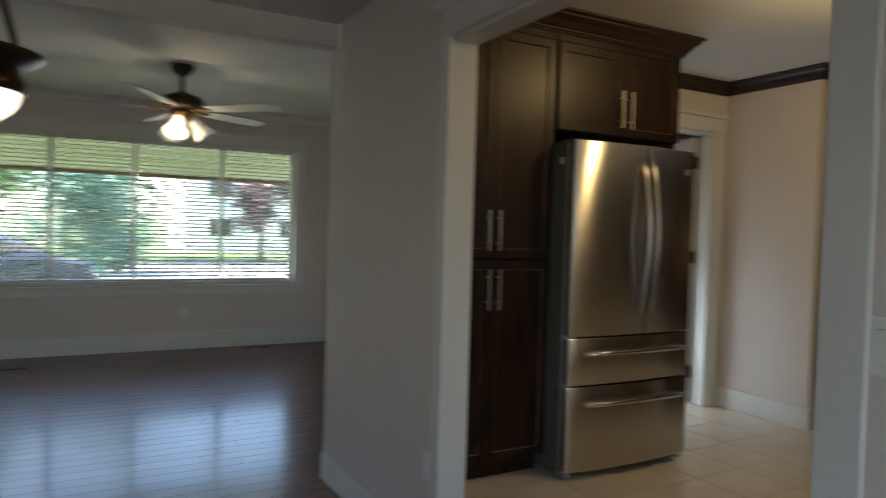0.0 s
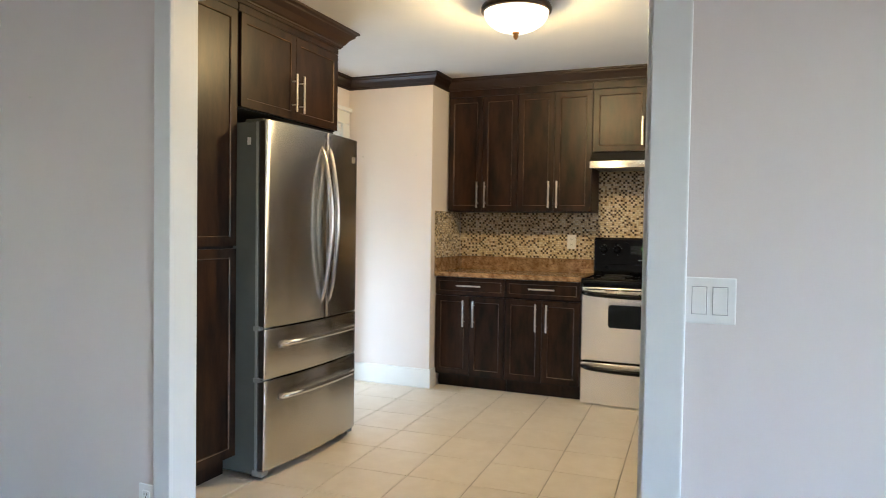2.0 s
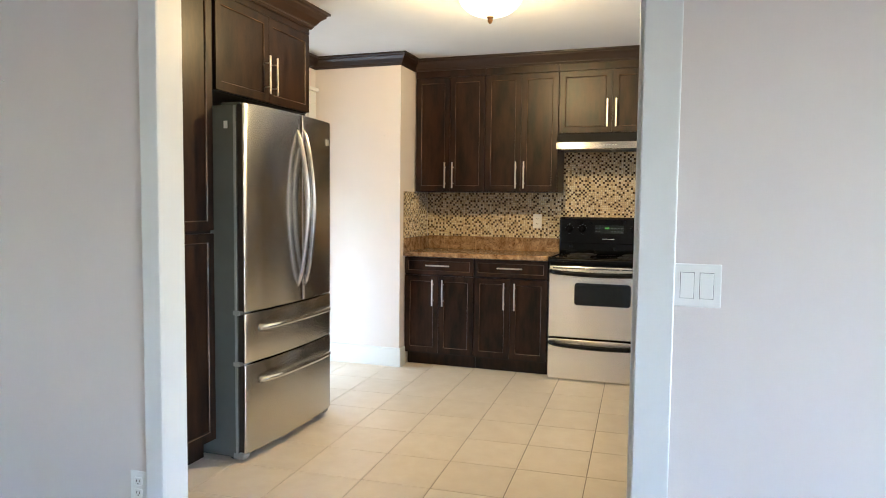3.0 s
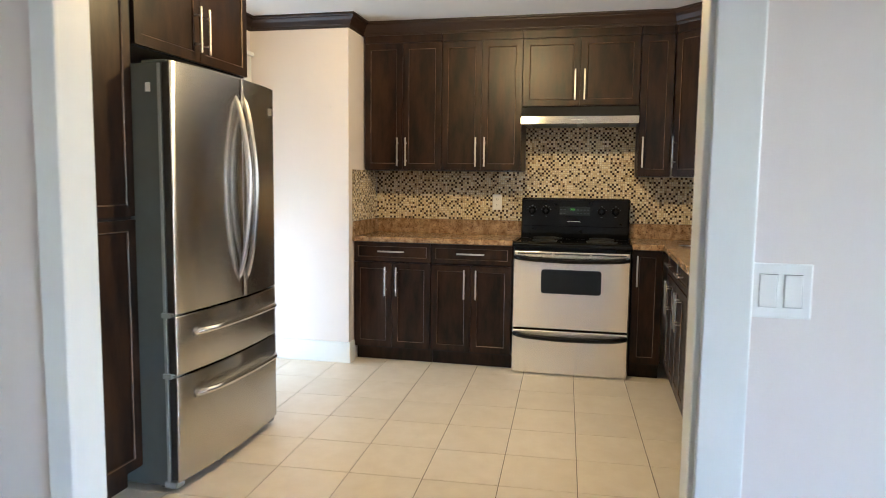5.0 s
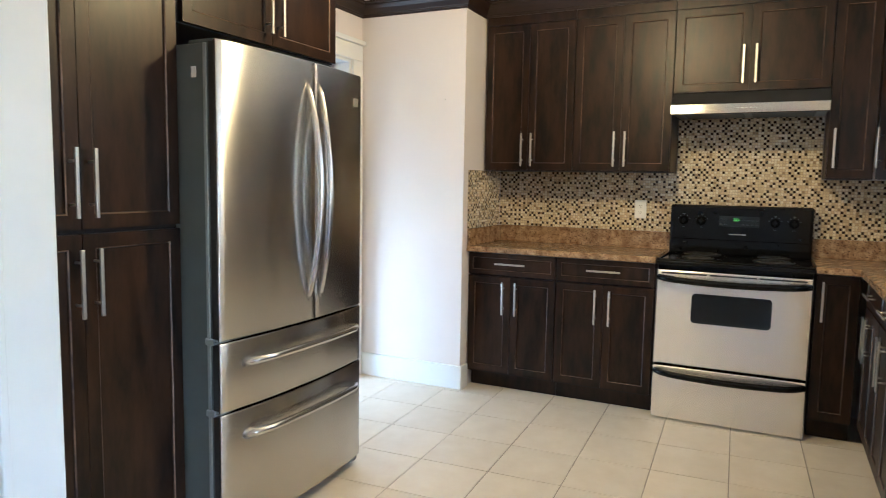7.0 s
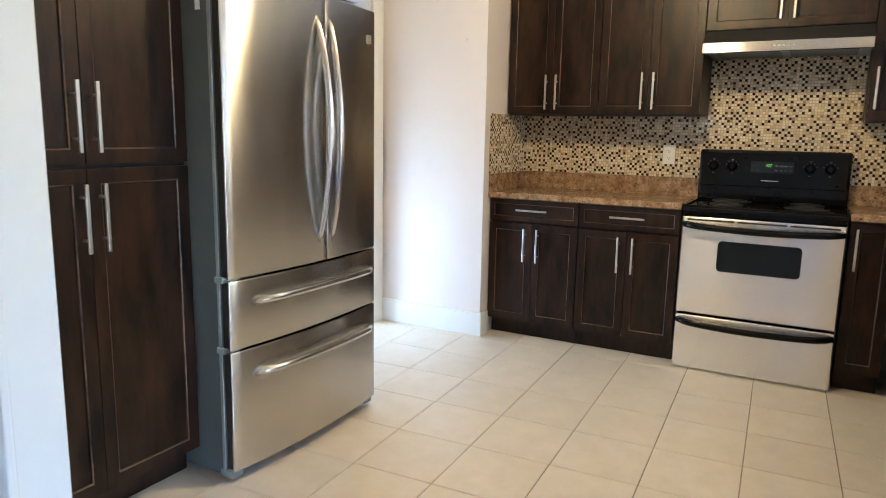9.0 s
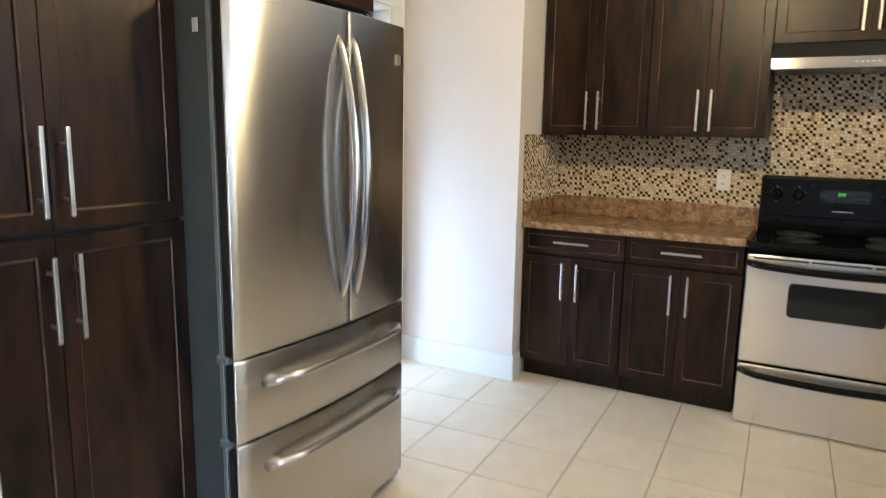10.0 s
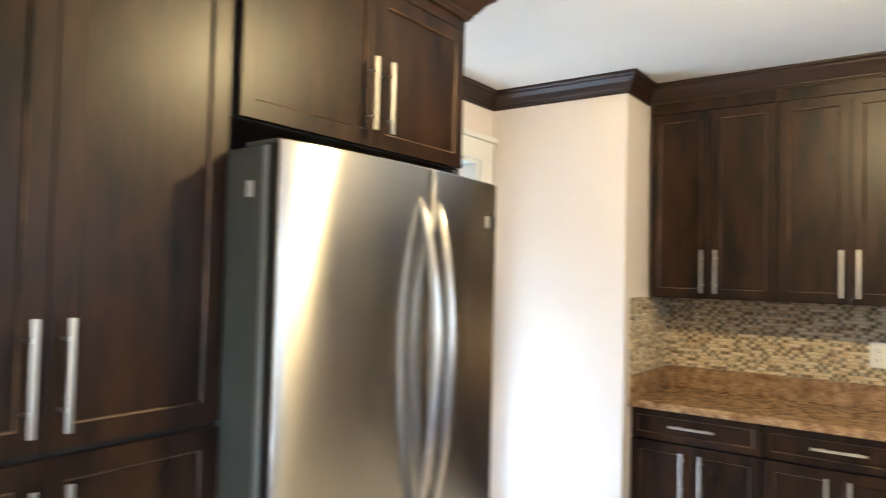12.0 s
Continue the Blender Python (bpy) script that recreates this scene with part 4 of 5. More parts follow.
def ceiling_fan(x, y):
    f = thing("ceiling_fan", Matrix.Translation((x, y, LC)) @ Matrix.Scale(1.25, 4), "bronze and brass ceiling fan with pale blades and glass lights", "ceiling fan")
    bm = bmesh.new()
    lathe(bm, ((0.075, 0.0), (0.078, -0.02), (0.06, -0.05), (0.025, -0.075), (0.016, -0.08), (0.016, -0.175), (0.03, -0.185)), (0, 0, 0), 28)
    part("canopy", bm, BRONZE, f)
    bm = bmesh.new()
    lathe(bm, ((0.03, -0.185), (0.06, -0.20), (0.13, -0.225), (0.150, -0.25), (0.150, -0.285), (0.12, -0.305), (0.07, -0.315)), (0, 0, 0), 36)
    part("motor", bm, BRONZE, f, "bronze motor housing")
    bm = bmesh.new()
    lathe(bm, ((0.07, -0.316), (0.085, -0.325), (0.085, -0.345), (0.05, -0.37), (0.055, -0.385), (0.03, -0.41), (0.008, -0.42)), (0, 0, 0), 28)
    part("light_hub", bm, BRASS, f, "antique brass light hub")
    for k in range(5):
        a = radians(28 + 72 * k)
        m = Matrix.Rotation(a, 4, "Z")
        bm = bmesh.new()
        tube(bm, [(0.10, 0, -0.305), (0.17, 0, -0.315), (0.23, 0, -0.308)], [0.012, 0.009, 0.014], 8)
        bm.transform(m)
        arm = part("blade_arm", bm, BRASS, f, "brass blade bracket")
        bm = bmesh.new()
        outline = [(0.20, 0.045), (0.32, 0.060), (0.56, 0.068), (0.69, 0.066), (0.745, 0.045), (0.758, 0.0)]
        ring = outline + [(u, -v) for u, v in outline[-2::-1]]
        lo = [bm.verts.new((u, v, -0.312 - v * 0.2)) for u, v in ring]
        hi = [bm.verts.new((u, v, -0.305 - v * 0.2)) for u, v in ring]
        bm.faces.new(lo[::-1])
        bm.faces.new(hi)
        for i in range(len(ring)):
            j = (i + 1) % len(ring)
            bm.faces.new((lo[i], lo[j], hi[j], hi[i]))
        bm.transform(m)
        part("blade", bm, BLADE, f, "pale whitewashed blade")
    for k, turn in enumerate((250, 0, 110)):
        a = radians(turn)
        m = Matrix.Rotation(a, 4, "Z") @ Matrix.Translation((0.075, 0, -0.375)) @ Matrix.Rotation(radians(-38), 4, "Y") @ Matrix.Scale(1.25, 4)
        bm = bmesh.new()
        lathe(bm, ((0.020, 0.0), (0.028, -0.015), (0.034, -0.05), (0.048, -0.09), (0.062, -0.115), (0.058, -0.113), (0.03, -0.06)), (0, 0, 0), 22)
        bm.transform(m)
        shade = part("shade", bm, FROST_FAN if k == 0 else FROST_FAINT, f, "bell-shaped frosted glass shade")
        shade.visible_shadow = False
    bm = bmesh.new()
    tube(bm, [(0.02, 0.02, -0.41), (0.022, 0.02, -0.50), (0.02, 0.022, -0.56)], 0.0018, 6)
    part("pull_chain", bm, BRASS, f)


ceiling_fan(1.98, 8.12)

# ---- pendant in the dining room ----


def pendant(x, y, z):
    p = thing("pendant_light", (x, y, z), "bronze bowl pendant light with lit glass, hanging on rods", "pendant light")
    bm = bmesh.new()
    lathe(bm, ((0.150, -0.010), (0.185, 0.004), (0.212, 0.020), (0.218, 0.030), (0.205, 0.034), (0.196, 0.022), (0.17, 0.012)), (0, 0, 0), 40)
    part("rim", bm, BRONZE, p, "dark bronze rim")
    bm = bmesh.new()
    lathe(bm, ((0.150, -0.012), (0.172, -0.05), (0.172, -0.075), (0.150, -0.078), (0.135, -0.05)), (0, 0, 0), 40)
    part("collar", bm, BRONZE, p, "dark bronze collar")
    bm = bmesh.new()
    lathe(bm, [(0.158 * math.cos(radians(a)), -0.076 - 0.10 * math.sin(radians(a))) for a in range(0, 86, 7)], (0, 0, 0), 40)
    bowl = part("bowl", bm, FROST_FAN, p, "lit frosted glass bowl")
    bowl.visible_shadow = False
    for k in range(3):
        a = radians(-40 + 120 * k)
        bm = bmesh.new()
        tube(bm, [(0.198 * math.cos(a), 0.198 * math.sin(a), 0.03), (0.14 * math.cos(a), 0.14 * math.sin(a), 0.20), (0.02 * math.cos(a), 0.02 * math.sin(a), 0.52)], 0.009, 8)
        part("rod", bm, BRONZE, p)
    bm = bmesh.new()
    lathe(bm, ((0.03, 0.50), (0.03, 0.54), (0.012, 0.56), (0.012, DC - z - 0.06), (0.06, DC - z - 0.03), (0.07, DC - z - 0.001)), (0, 0, 0), 20)
    part("stem", bm, BRONZE, p)


pendant(0.835, 4.0, 1.70)

# ---- living room window ----


def front_window():
    w = thing("window_1", (WIN_L, LIVE_Y, WIN_B), "wide white four-light picture window with open blinds", "window", kind="structure")
    W, H = WIN_R - WIN_L, WIN_T - WIN_B

    def piece(name, label, *boxes, mat=TRIM, bevel=0.003):
        bm = bmesh.new()
        for b in boxes:
            box(bm, *b, bevel)
        return part(name, bm, mat, w, label)

    piece("casing", "white painted casing", (-0.12, 0, -0.022, -0.0005, -0.02, H + 0.0), (W, W + 0.12, -0.022, -0.0005, -0.02, H + 0.0), (-0.12, W + 0.12, -0.024, -0.0005, H + 0.0005, H + 0.13), (-0.14, W + 0.14, -0.045, -0.0005, H + 0.1305, H + 0.16))
    piece("window_sill", "white painted window stool", (-0.15, W + 0.15, -0.06, 0.10, -0.045, -0.0205))
    piece("apron", "white painted apron", (-0.12, W + 0.12, -0.02, -0.0005, -0.13, -0.0455))
    edges = [0.0, 0.94 - WIN_L, 1.78 - WIN_L, 2.75 - WIN_L, W]
    piece("window_frame", "white vinyl frame", (0, 0.05, 0.06, 0.12, 0, H), (W - 0.05, W, 0.06, 0.12, 0, H), (0.0505, W - 0.0505, 0.06, 0.12, 0, 0.05), (0.0505, W - 0.0505, 0.06, 0.12, H - 0.05, H))
    for e in edges[1:-1]:
        piece("mullion", "white vinyl mullion", (e - 0.028, e + 0.028, 0.055, 0.125, 0.0505, H - 0.0505))
    for a, b in zip(edges, edges[1:]):
        pane = piece("pane", "", (a + 0.03, b - 0.03, 0.088, 0.092, 0.051, H - 0.051), mat=GLASS, bevel=0)
        pane.visible_shadow = False


front_window()


def blind(x0, x1):
    b = thing("window_blind", (x0, LIVE_Y + 0.028, WIN_B), "white horizontal blind, lowered with its slats open", "blind", "blinds in the front window")
    W, H = x1 - x0, WIN_T - WIN_B
    part("headrail", slab(0, W, -0.022, 0.022, H - 0.045, H - 0.001, 0.003), BLIND, b)
    part("bottom_rail", slab(0.004, W - 0.004, -0.022, 0.022, 0.012, 0.028, 0.003), BLIND, b)
    n = 36
    data = None
    for k in range(n):
        z = 0.045 + (H - 0.11) * k / (n - 1)
        if data is None:
            bm = bmesh.new()
            rows = []
            for y, h in ((-0.019, 0.0), (0.0, 0.0022), (0.019, 0.0)):
                rows.append([bm.verts.new((u, y, h + y * 0.36)) for u in (0.004, W - 0.004)])
            for a, c in zip(rows, rows[1:]):
                bm.faces.new((a[0], a[1], c[1], c[0])).smooth = True
            bmesh.ops.solidify(bm, geom=bm.faces, thickness=0.0012)
            data = mesh_of("slat", bm, BLIND)
        s = new("slat", data)
        s.parent = b
        s.location = (0, 0, z)
    for u in (0.12, W - 0.12):
        bm = bmesh.new()
        tube(bm, [(u, -0.022, 0.02), (u, -0.022, H - 0.03)], 0.0012, 5)
        tube(bm, [(u, 0.022, 0.02), (u, 0.022, H - 0.03)], 0.0012, 5)
        part("cord", bm, BLIND, b)


for a, c in ((WIN_L + 0.06, 0.90), (0.98, 1.74), (1.82, 2.71), (2.79, WIN_R - 0.05)):
    blind(a, c)

# ---- back hall ----


def hall_door():
    d = thing("hall_door", (5.303, 5.335, 0.0), "white panelled door standing open into the back hall", "door")
    bm = slab(-0.04, 0.0, 0.0, 0.74, 0.012, 2.03, 0.003)
    part("leaf", bm, TRIM, d)
    for z in (0.24, 1.12, 1.84):
        part("hinge", slab(-0.046, 0.006, -0.014, 0.02, z - 0.045, z + 0.045, 0.003), DOORBLACK, d, "black hinge")
    bm = bmesh.new()
    lathe(bm, ((0.026, 0.0), (0.026, 0.006), (0.012, 0.012), (0.012, 0.03), (0.026, 0.04), (0.026, 0.056), (0.012, 0.062)), (0, 0, 0), 20)
    bm.transform(pose(-0.04, 0.68, 0.98, 0, -90, 0))
    part("knob", bm, DOORBLACK, d, "black door knob")


hall_door()

# ---- outside the front window ----
LAWN = material("lawn", (0.05, 0.09, 0.02), 0.8, second=(0.10, 0.14, 0.04), scale=1.5, bump=0.5, fine=30)
CONCRETE = material("pale_concrete", (0.50, 0.49, 0.46), 0.8, second=(0.58, 0.57, 0.54), scale=2.0, bump=0.2, fine=50)
ASPHALT = material("sun_bleached_asphalt", (0.16, 0.158, 0.15), 0.85, second=(0.22, 0.215, 0.21), scale=3.0, bump=0.3, fine=60)
LEAF = material("green_leaves", (0.05, 0.11, 0.025), 0.5, second=(0.11, 0.18, 0.05), scale=1.2)
LEAF_TEAL = material("blue_green_leaves", (0.05, 0.12, 0.075), 0.5, second=(0.09, 0.18, 0.12), scale=1.5)
LEAF_RED = material("plum_leaves", (0.07, 0.035, 0.045), 0.5, second=(0.12, 0.06, 0.07), scale=1.5)
BARK = material("brown_bark", (0.12, 0.085, 0.06), 0.9, second=(0.18, 0.13, 0.09), scale=8.0, stretch=(3, 3, 0.6), bump=0.6, fine=30)
SIDING = material("white_siding", (0.74, 0.74, 0.72), 0.6, second=(0.78, 0.78, 0.76), scale=2.0, stretch=(0.2, 0.2, 12))
SHINGLE = material("grey_shingles", (0.12, 0.12, 0.125), 0.9, second=(0.18, 0.18, 0.18), scale=6.0)
SOFFIT = material("cream_porch_soffit", (0.62, 0.58, 0.48), 0.7, second=(0.68, 0.64, 0.54), scale=3.0)
FASCIA = material("brown_fascia_board", (0.14, 0.075, 0.04), 0.6, second=(0.18, 0.10, 0.055), scale=5.0)
CARPAINT = material("dark_blue_car_paint", (0.015, 0.02, 0.035), 0.2, second=(0.02, 0.026, 0.042), scale=4.0, coat=0.8)
CARGLASS = material("tinted_car_glass", (0.02, 0.025, 0.03), 0.05, second=(0.03, 0.035, 0.04), scale=4.0)
GROUND = -0.50

single("ground", slab(-900, 900, LIVE_Y + 0.2, 1800, GROUND - 0.3, GROUND), LAWN, "sunlit green lawn and open ground", "ground", kind="structure")
single("pavement_driveway", slab(-7.0, 7.5, 15.2, 19.4, GROUND + 0.004, GROUND + 0.02), CONCRETE, "pale concrete driveway", "driveway", kind="structure")
single("pavement_walk", slab(1.9, 9.5, 19.45, 27.4, GROUND + 0.004, GROUND + 0.016), CONCRETE, "pale concrete forecourt", "pavement", kind="structure")
single("road", slab(-200, 200, 27.5, 34.0, GROUND + 0.004, GROUND + 0.012), ASPHALT, "grey asphalt road", "road", kind="structure")


def porch():
    p = thing("eave", (0, LIVE_Y + 0.18, GROUND), "cream boarded eave with a brown gutter edge", "eave")
    slope = lambda v: 2.36 - 0.48 * v - GROUND
    for k in range(6):
        v0, v1 = 0.004 + k * 0.155, 0.15 + k * 0.155
        bm = slab(-3.0, 4.8, v0, v1, 0, 0.03)
        for q in bm.verts:
            q.co.z += slope(q.co.y)
        part("soffit_board", bm, SOFFIT, p)
    bm = slab(-3.0, 4.8, 0.0, 0.99, 0.032, 0.10)
    for q in bm.verts:
        q.co.z += slope(q.co.y)
    part("roof", bm, SHINGLE, p, "grey shingled roof edge")
    part("fascia", slab(-3.05, 4.85, 0.94, 0.985, slope(0.96) - 0.04, slope(0.96) + 0.03, 0.004), FASCIA, p, "brown gutter board")


porch()


def tree(name, x, y, height, spread, leaf, label, low=0.35, count=1500, seed=1, size=0.16):
    rng = random.Random(seed)
    t = thing(name, (x, y, GROUND), label, "tree" if name == "tree" else "shrub")
    bm = bmesh.new()
    r = height * 0.022 + 0.03
    tube(bm, [(0, 0, 0), (0.05, 0.02, height * 0.3), (-0.04, 0.03, height * 0.6), (0.02, 0, height * 0.9)], [r * 1.3, r, r * 0.6, r * 0.15], 10)
    limbs = []
    for k in range(9):
        a, h = rng.uniform(0, 6.28), height * rng.uniform(0.3, 0.75)
        tip = Vector((math.cos(a) * spread * rng.uniform(0.5, 0.85), math.sin(a) * spread * rng.uniform(0.5, 0.85), h + height * rng.uniform(0.05, 0.22)))
        tube(bm, [(0, 0, h), tip * 0.5 + Vector((0, 0, h * 0.45)), tip], [r * 0.5, r * 0.3, r * 0.08], 7)
        limbs.append(tip)
    part("trunk", bm, BARK, t)
    centres = limbs + [Vector((rng.uniform(-0.5, 0.5) * spread, rng.uniform(-0.5, 0.5) * spread, height * rng.uniform(low, 0.95))) for _ in range(16)]
    verts, faces = [], []
    for _ in range(count):
        c = rng.choice(centres)
        q = Vector((rng.gauss(0, 1), rng.gauss(0, 1), rng.gauss(0, 0.75))) * spread * 0.24 + c
        q.z = max(height * low * 0.6, q.z)
        u = Vector((rng.gauss(0, 1), rng.gauss(0, 1), rng.gauss(0, 1))).normalized()
        v = u.orthogonal().normalized() * size * rng.uniform(0.5, 1.1)
        u = u * size * rng.uniform(0.6, 1.3)
        b = len(verts)
        verts += [q - u, q - v * 0.5, q + u, q + v * 0.5]
        faces.append((b, b + 1, b + 2, b + 3))
    me = bpy.data.meshes.new("crown")
    me.from_pydata(verts, [], faces)
    me.materials.append(leaf)
    c = new("crown", me)
    c.parent = t
    return t


tree("shrub", 1.05, 21.6, 3.3, 1.35, LEAF_TEAL, "dense blue-green shrub by the driveway", low=0.1, count=3600, seed=3, size=0.12)
tree("shrub", 2.6, 27.0, 2.8, 1.2, LEAF_TEAL, "rounded blue-green shrub behind the driveway", low=0.1, count=2200, seed=4, size=0.12)
tree("tree", -2.2, 26.5, 6.5, 2.6, LEAF, "leafy green street tree", count=3200, seed=5, size=0.2)
tree("tree", 2.9, 36.0, 8.5, 3.4, LEAF, "tall leafy green tree across the road", count=3600, seed=6, size=0.26)
tree("tree", 16.5, 37.0, 8.0, 3.0, LEAF, "leafy green tree beside the white house", count=3000, seed=7, size=0.26)
tree("tree", 9.3, 34.8, 4.6, 1.3, LEAF_RED, "small plum-leaved tree before the white house", count=1400, seed=8, size=0.18)
tree("tree", -9.0, 40.0, 9.0, 4.0, LEAF, "broad leafy tree across the road", count=3400, seed=9, size=0.3)


def house(x, y, w, d, h):
    b = thing("house", (x, y, GROUND), "white sided house with grey gabled roof across the road", "house")
    part("wall", slab(-w / 2, w / 2, 0, d, 0, h), SIDING, b)
    bm = bmesh.new()
    o = 0.4
    pts = [(-w / 2 - o, -o, h), (w / 2 + o, -o, h), (w / 2 + o, d + o, h), (-w / 2 - o, d + o, h), (-w / 2 - o, d / 2, h + 2.4), (w / 2 + o, d / 2, h + 2.4)]
    vs = [bm.verts.new(q) for q in pts]
    for f in ((0, 1, 5, 4), (2, 3, 4, 5), (1, 2, 5), (3, 0, 4), (3, 2, 1, 0)):
        bm.faces.new([vs[k] for k in f])
    part("roof", bm, SHINGLE, b, "grey shingled roof")
    for u in (-w * 0.32, w * 0.05, w * 0.34):
        for z in (0.9, 3.4):
            win = part("window", slab(u - 0.85, u + 0.85, -0.06, 0.02, z, z + 1.3, 0.01), SIDING, b)
            part("pane", slab(u - 0.74, u - 0.03, -0.075, -0.055, z + 0.1, z + 1.2), CARGLASS, win, "dark window pane")
            part("pane", slab(u + 0.03, u + 0.74, -0.075, -0.055, z + 0.1, z + 1.2), CARGLASS, win, "dark window pane")
    part("door", slab(w * 0.2 - 0.5, w * 0.2 + 0.5, -0.05, 0.02, 0.15, 2.3, 0.01), FASCIA, b, "brown front door")


house(13.4, 46.0, 12.0, 8.0, 5.4)


def parked_car(x, y):
    c = thing("car", (x, y, GROUND + 0.02), "dark blue parked car on the driveway", "car")
    side = [(-2.15, 0.30), (-2.2, 0.62), (-2.05, 0.86), (-1.25, 0.95), (-0.55, 1.40), (0.75, 1.42), (1.45, 1.00), (2.1, 0.90), (2.2, 0.6), (2.15, 0.30)]
    bm = bmesh.new()
    rows = []
    for v, pinch in ((-0.88, 0.0), (-0.80, 0.04), (0.80, 0.04), (0.88, 0.0)):
        rows.append([bm.verts.new((u, v * (0.80 if z > 1.2 else 1.0), z + (pinch if z > 0.5 else 0))) for u, z in side])
    for a, b in zip(rows, rows[1:]):
        for k in range(len(side)):
            j = (k + 1) % len(side)
            bm.faces.new((a[k], a[j], b[j], b[k]))
    bm.faces.new(rows[0][::-1])
    bm.faces.new(rows[-1])
    bmesh.ops.recalc_face_normals(bm, faces=bm.faces)
    part("body", bm, CARPAINT, c)
    for v in (-1, 1):
        bm = bmesh.new()
        q = [(-1.05, 1.00, 0.875), (-0.52, 1.36, 0.73), (0.70, 1.38, 0.73), (1.25, 1.03, 0.86)]
        bm.faces.new([bm.verts.new((u, v * t, z)) for u, z, t in q])
        bmesh.ops.solidify(bm, geom=bm.faces, thickness=0.02 * v)
        part("side_window", bm, CARGLASS, c, "tinted side glass")
    bm = bmesh.new()
    bm.faces.new([bm.verts.new(p) for p in ((1.42, -0.74, 1.06), (1.42, 0.74, 1.06), (0.80, 0.64, 1.455), (0.80, -0.64, 1.455))])
    bmesh.ops.solidify(bm, geom=bm.faces, thickness=0.02)
    part("windscreen", bm, CARGLASS, c, "tinted windscreen")
    for u in (-1.35, 1.35):
        for v in (-0.80, 0.80):
            bm = bmesh.new()
            lathe(bm, ((0.17, -0.10), (0.30, -0.10), (0.32, -0.07), (0.32, 0.07), (0.30, 0.10), (0.17, 0.10)), (0, 0, 0), 24)
            bm.transform(pose(u, v, 0.32, 90, 0, 0))
            wheel = part("wheel", bm, RUBBER, c, "black tyre")
            bm = bmesh.new()
            lathe(bm, ((0.168, -0.105), (0.168, 0.105), (0.05, 0.112), (0.02, 0.115)), (0, 0, 0), 20)
            bm.transform(pose(u, v, 0.32, 90, 0, 0))
            part("rim", bm, SATIN, wheel, "silver wheel rim")
    for v in (-0.62, 0.62):
        part("headlight", slab(2.08, 2.20, v - 0.16, v + 0.16, 0.66, 0.80, 0.02), PLASTIC, c, "clear headlight")


parked_car(-0.6, 16.9)

# ---- floor tiles and planks ----
GAP = 0.0026


def tile_mesh(name, a, b, top, mat, lip=0.0016):
    """A low slab a by b with a sloping lip, its base at z = 0."""
    me = bpy.data.meshes.new(name)
    v = [(0, 0, 0), (a, 0, 0), (a, b, 0), (0, b, 0), (lip, lip, top), (a - lip, lip, top), (a - lip, b - lip, top), (lip, b - lip, top)]
    me.from_pydata(v, [], [(4, 5, 6, 7), (0, 1, 5, 4), (1, 2, 6, 5), (2, 3, 7, 6), (3, 0, 4, 7)])
    me.materials.append(mat)
    return me


def clip(poly, axis, limit, keep_less):
    """Cuts a polygon of (x, y) at one line."""
    out = []
    for a, b in zip(poly, poly[1:] + poly[:1]):
        ina, inb = (a[axis] <= limit) == keep_less, (b[axis] <= limit) == keep_less
        if ina:
            out.append(a)
        if ina != inb:
            f = (limit - a[axis]) / (b[axis] - a[axis])
            out.append((a[0] + f * (b[0] - a[0]), a[1] + f * (b[1] - a[1])))
    return out


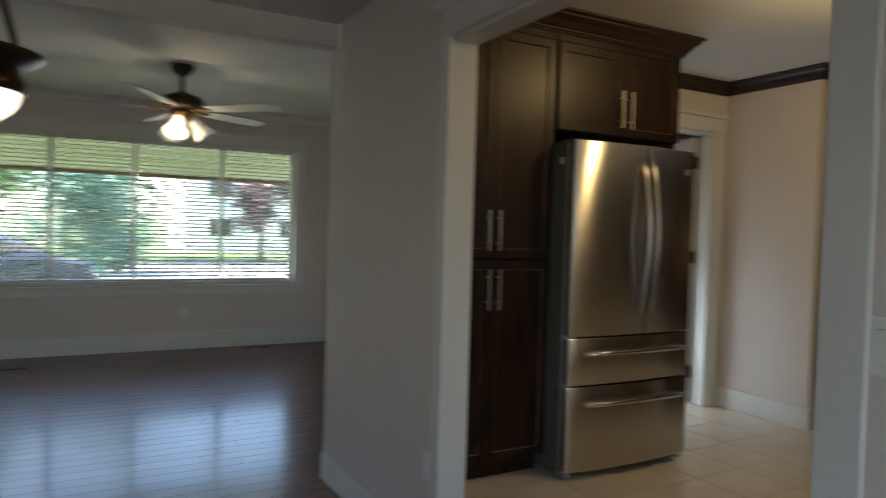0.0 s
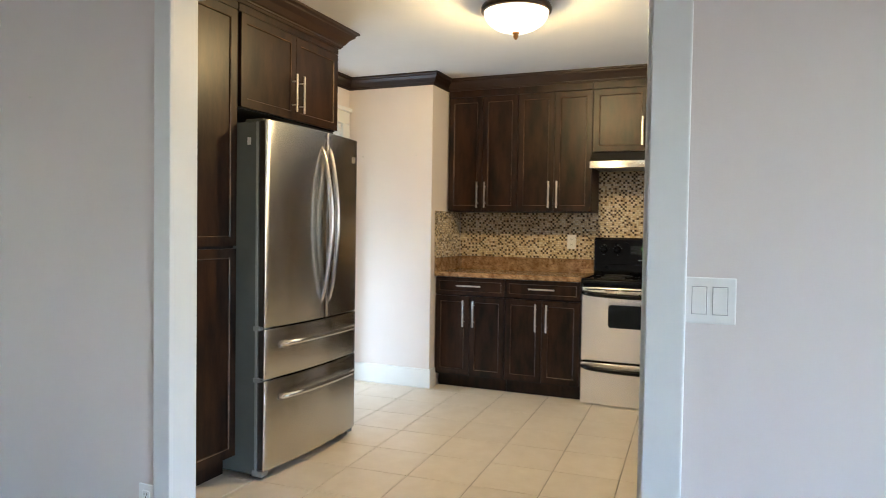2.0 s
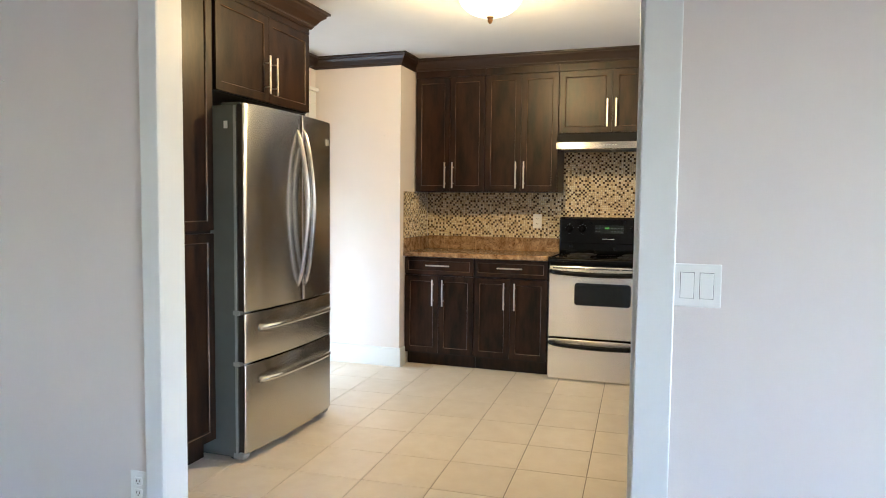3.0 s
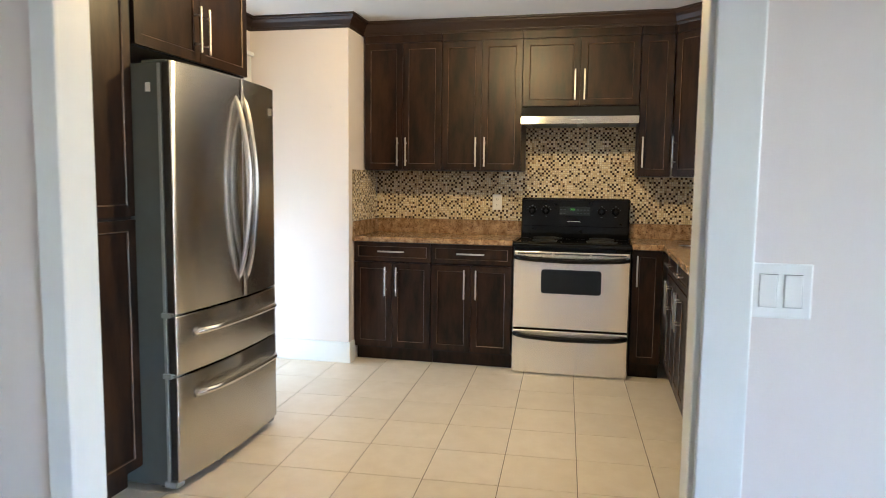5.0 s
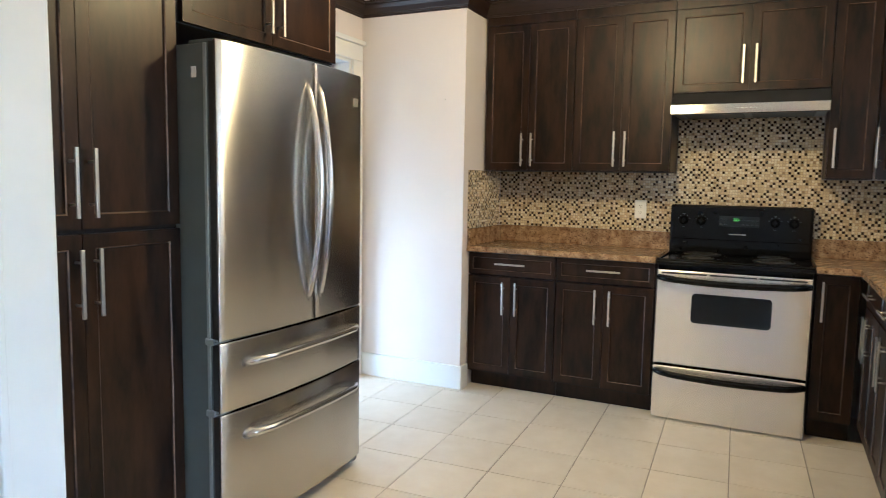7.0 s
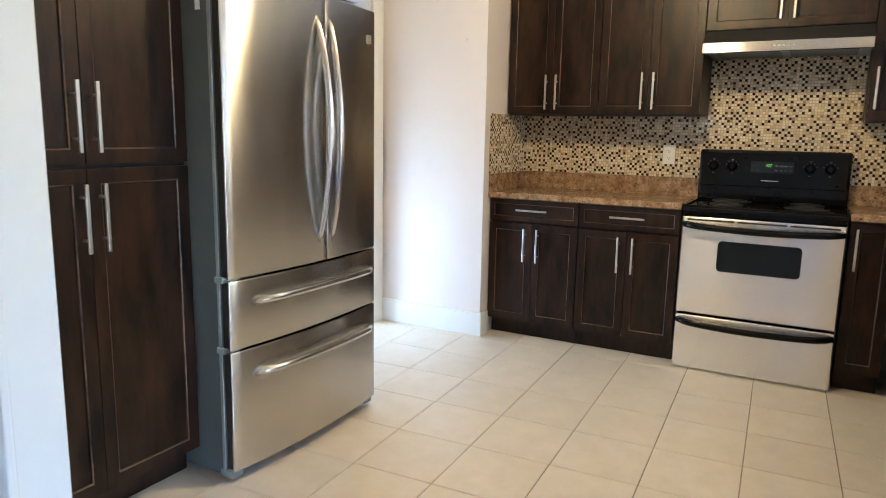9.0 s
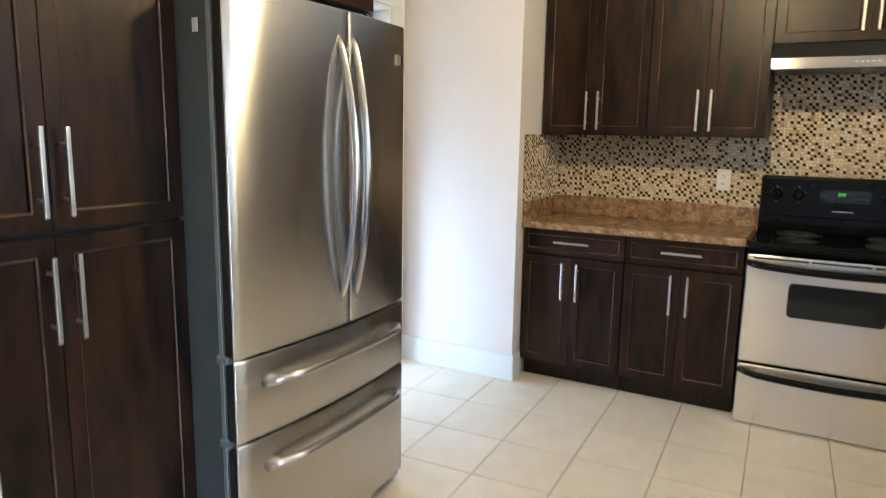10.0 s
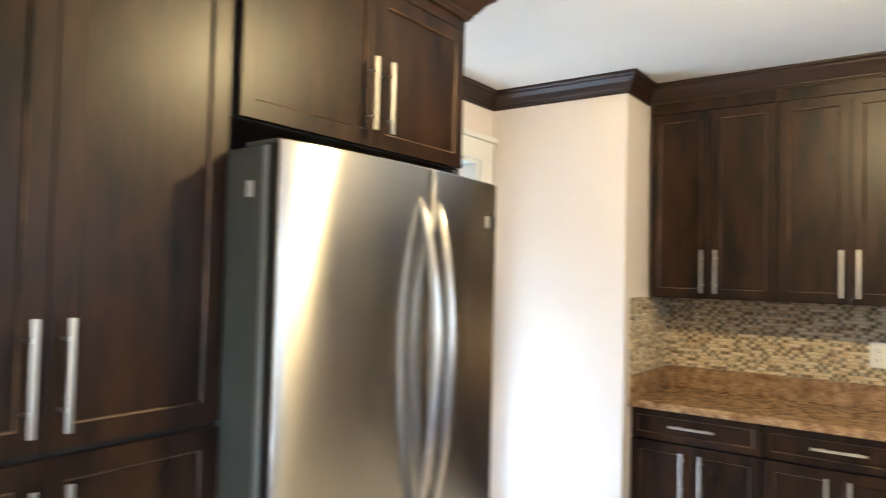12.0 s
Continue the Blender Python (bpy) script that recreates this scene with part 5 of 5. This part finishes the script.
kitchen_floor = bpy.data.objects["floor_kitchen"]
shared = {}
TURNED = radians(2.6)
e1, e2 = Vector((math.cos(TURNED), math.sin(TURNED))), Vector((-math.sin(TURNED), math.cos(TURNED)))
TA, TB = 0.345, 0.334
full = tile_mesh("tile", TA - GAP, TB - GAP, 0.0035, TILE)
for i in range(-7, 7):
    for j in range(-5, 14):
        p = Vector((4.445, 2.836)) + e1 * (TA * i + GAP / 2) + e2 * (TB * j + GAP / 2)
        quad = [tuple(p + e1 * (a * (TA - GAP)) + e2 * (b * (TB - GAP))) for a, b in ((0, 0), (1, 0), (1, 1), (0, 1))]
        mid = p + e1 * TA / 2 + e2 * TB / 2
        if mid.x < 4.38 and mid.y > 5.3:
            continue
        cut = quad
        for axis, limit, less in ((0, WX + 0.021, False), (0, 6.33, True), (1, RIGHT, False), (1, 7.13, True)):
            cut = clip(cut, axis, limit, less)
        if len(cut) < 3:
            continue
        if cut == quad:
            t = new("tile", full)
            t.location, t.rotation_euler = (p.x, p.y, -0.0035), (0, 0, TURNED)
        else:
            n = len(cut)
            me = bpy.data.meshes.new("tile")
            me.from_pydata([(x - p.x, y - p.y, z) for z in (0.0, 0.0035) for x, y in cut], [], [tuple(range(n, 2 * n))] + [(k, (k + 1) % n, n + (k + 1) % n, n + k) for k in range(n)])
            me.materials.append(TILE)
            t = new("tile", me)
            t.location = (p.x, p.y, -0.0035)
        t.parent = kitchen_floor

hardwood = bpy.data.objects["floor_hardwood"]
rng = random.Random(11)
PW = 0.121
lengths = (0.62, 0.84, 1.06, 1.32)
planks = {}
rest_v, rest_f = [], []
row, y = 0, -1.28
while y < LIVE_Y - 0.01:
    x = -2.6 - rng.random() * 0.8
    wide = min(PW, LIVE_Y - y)
    while x < 4.33:
        length = rng.choice(lengths)
        a, b = max(x, -2.6), min(x + length, 4.33 if y > END else WX)
        x += length
        if b - a < 0.05:
            continue
        if y > 5.6 and a > -0.9 and len(planks) < 290 and wide == PW:
            key = round(b - a, 3)
            p = new("plank", shared.setdefault(("plank", key), tile_mesh("plank", key - 0.001, PW - 0.0012, 0.004, PLANK, 0.0012)))
            p.parent = hardwood
            p.location = (a, y, LOW - 0.004)
            planks[(row, a)] = p
        else:
            k, l = len(rest_v), 0.0012
            for dz, m in ((0, 0), (0.004, l)):
                rest_v += [(a + m, y + m, LOW - 0.004 + dz), (b - 0.001 - m, y + m, LOW - 0.004 + dz), (b - 0.001 - m, y + wide - 0.0012 - m, LOW - 0.004 + dz), (a + m, y + wide - 0.0012 - m, LOW - 0.004 + dz)]
            rest_f.append((k + 4, k + 5, k + 6, k + 7))
            rest_f += [(k + q, k + (q + 1) % 4, k + 4 + (q + 1) % 4, k + 4 + q) for q in range(4)]
    row += 1
    y += PW
me = bpy.data.meshes.new("planks")
me.from_pydata(rest_v, [], rest_f)
me.materials.append(PLANK)
rest = new("planks", me)
rest.parent = hardwood
tagged(rest, "dark red-brown hardwood planks", kind="stuff")
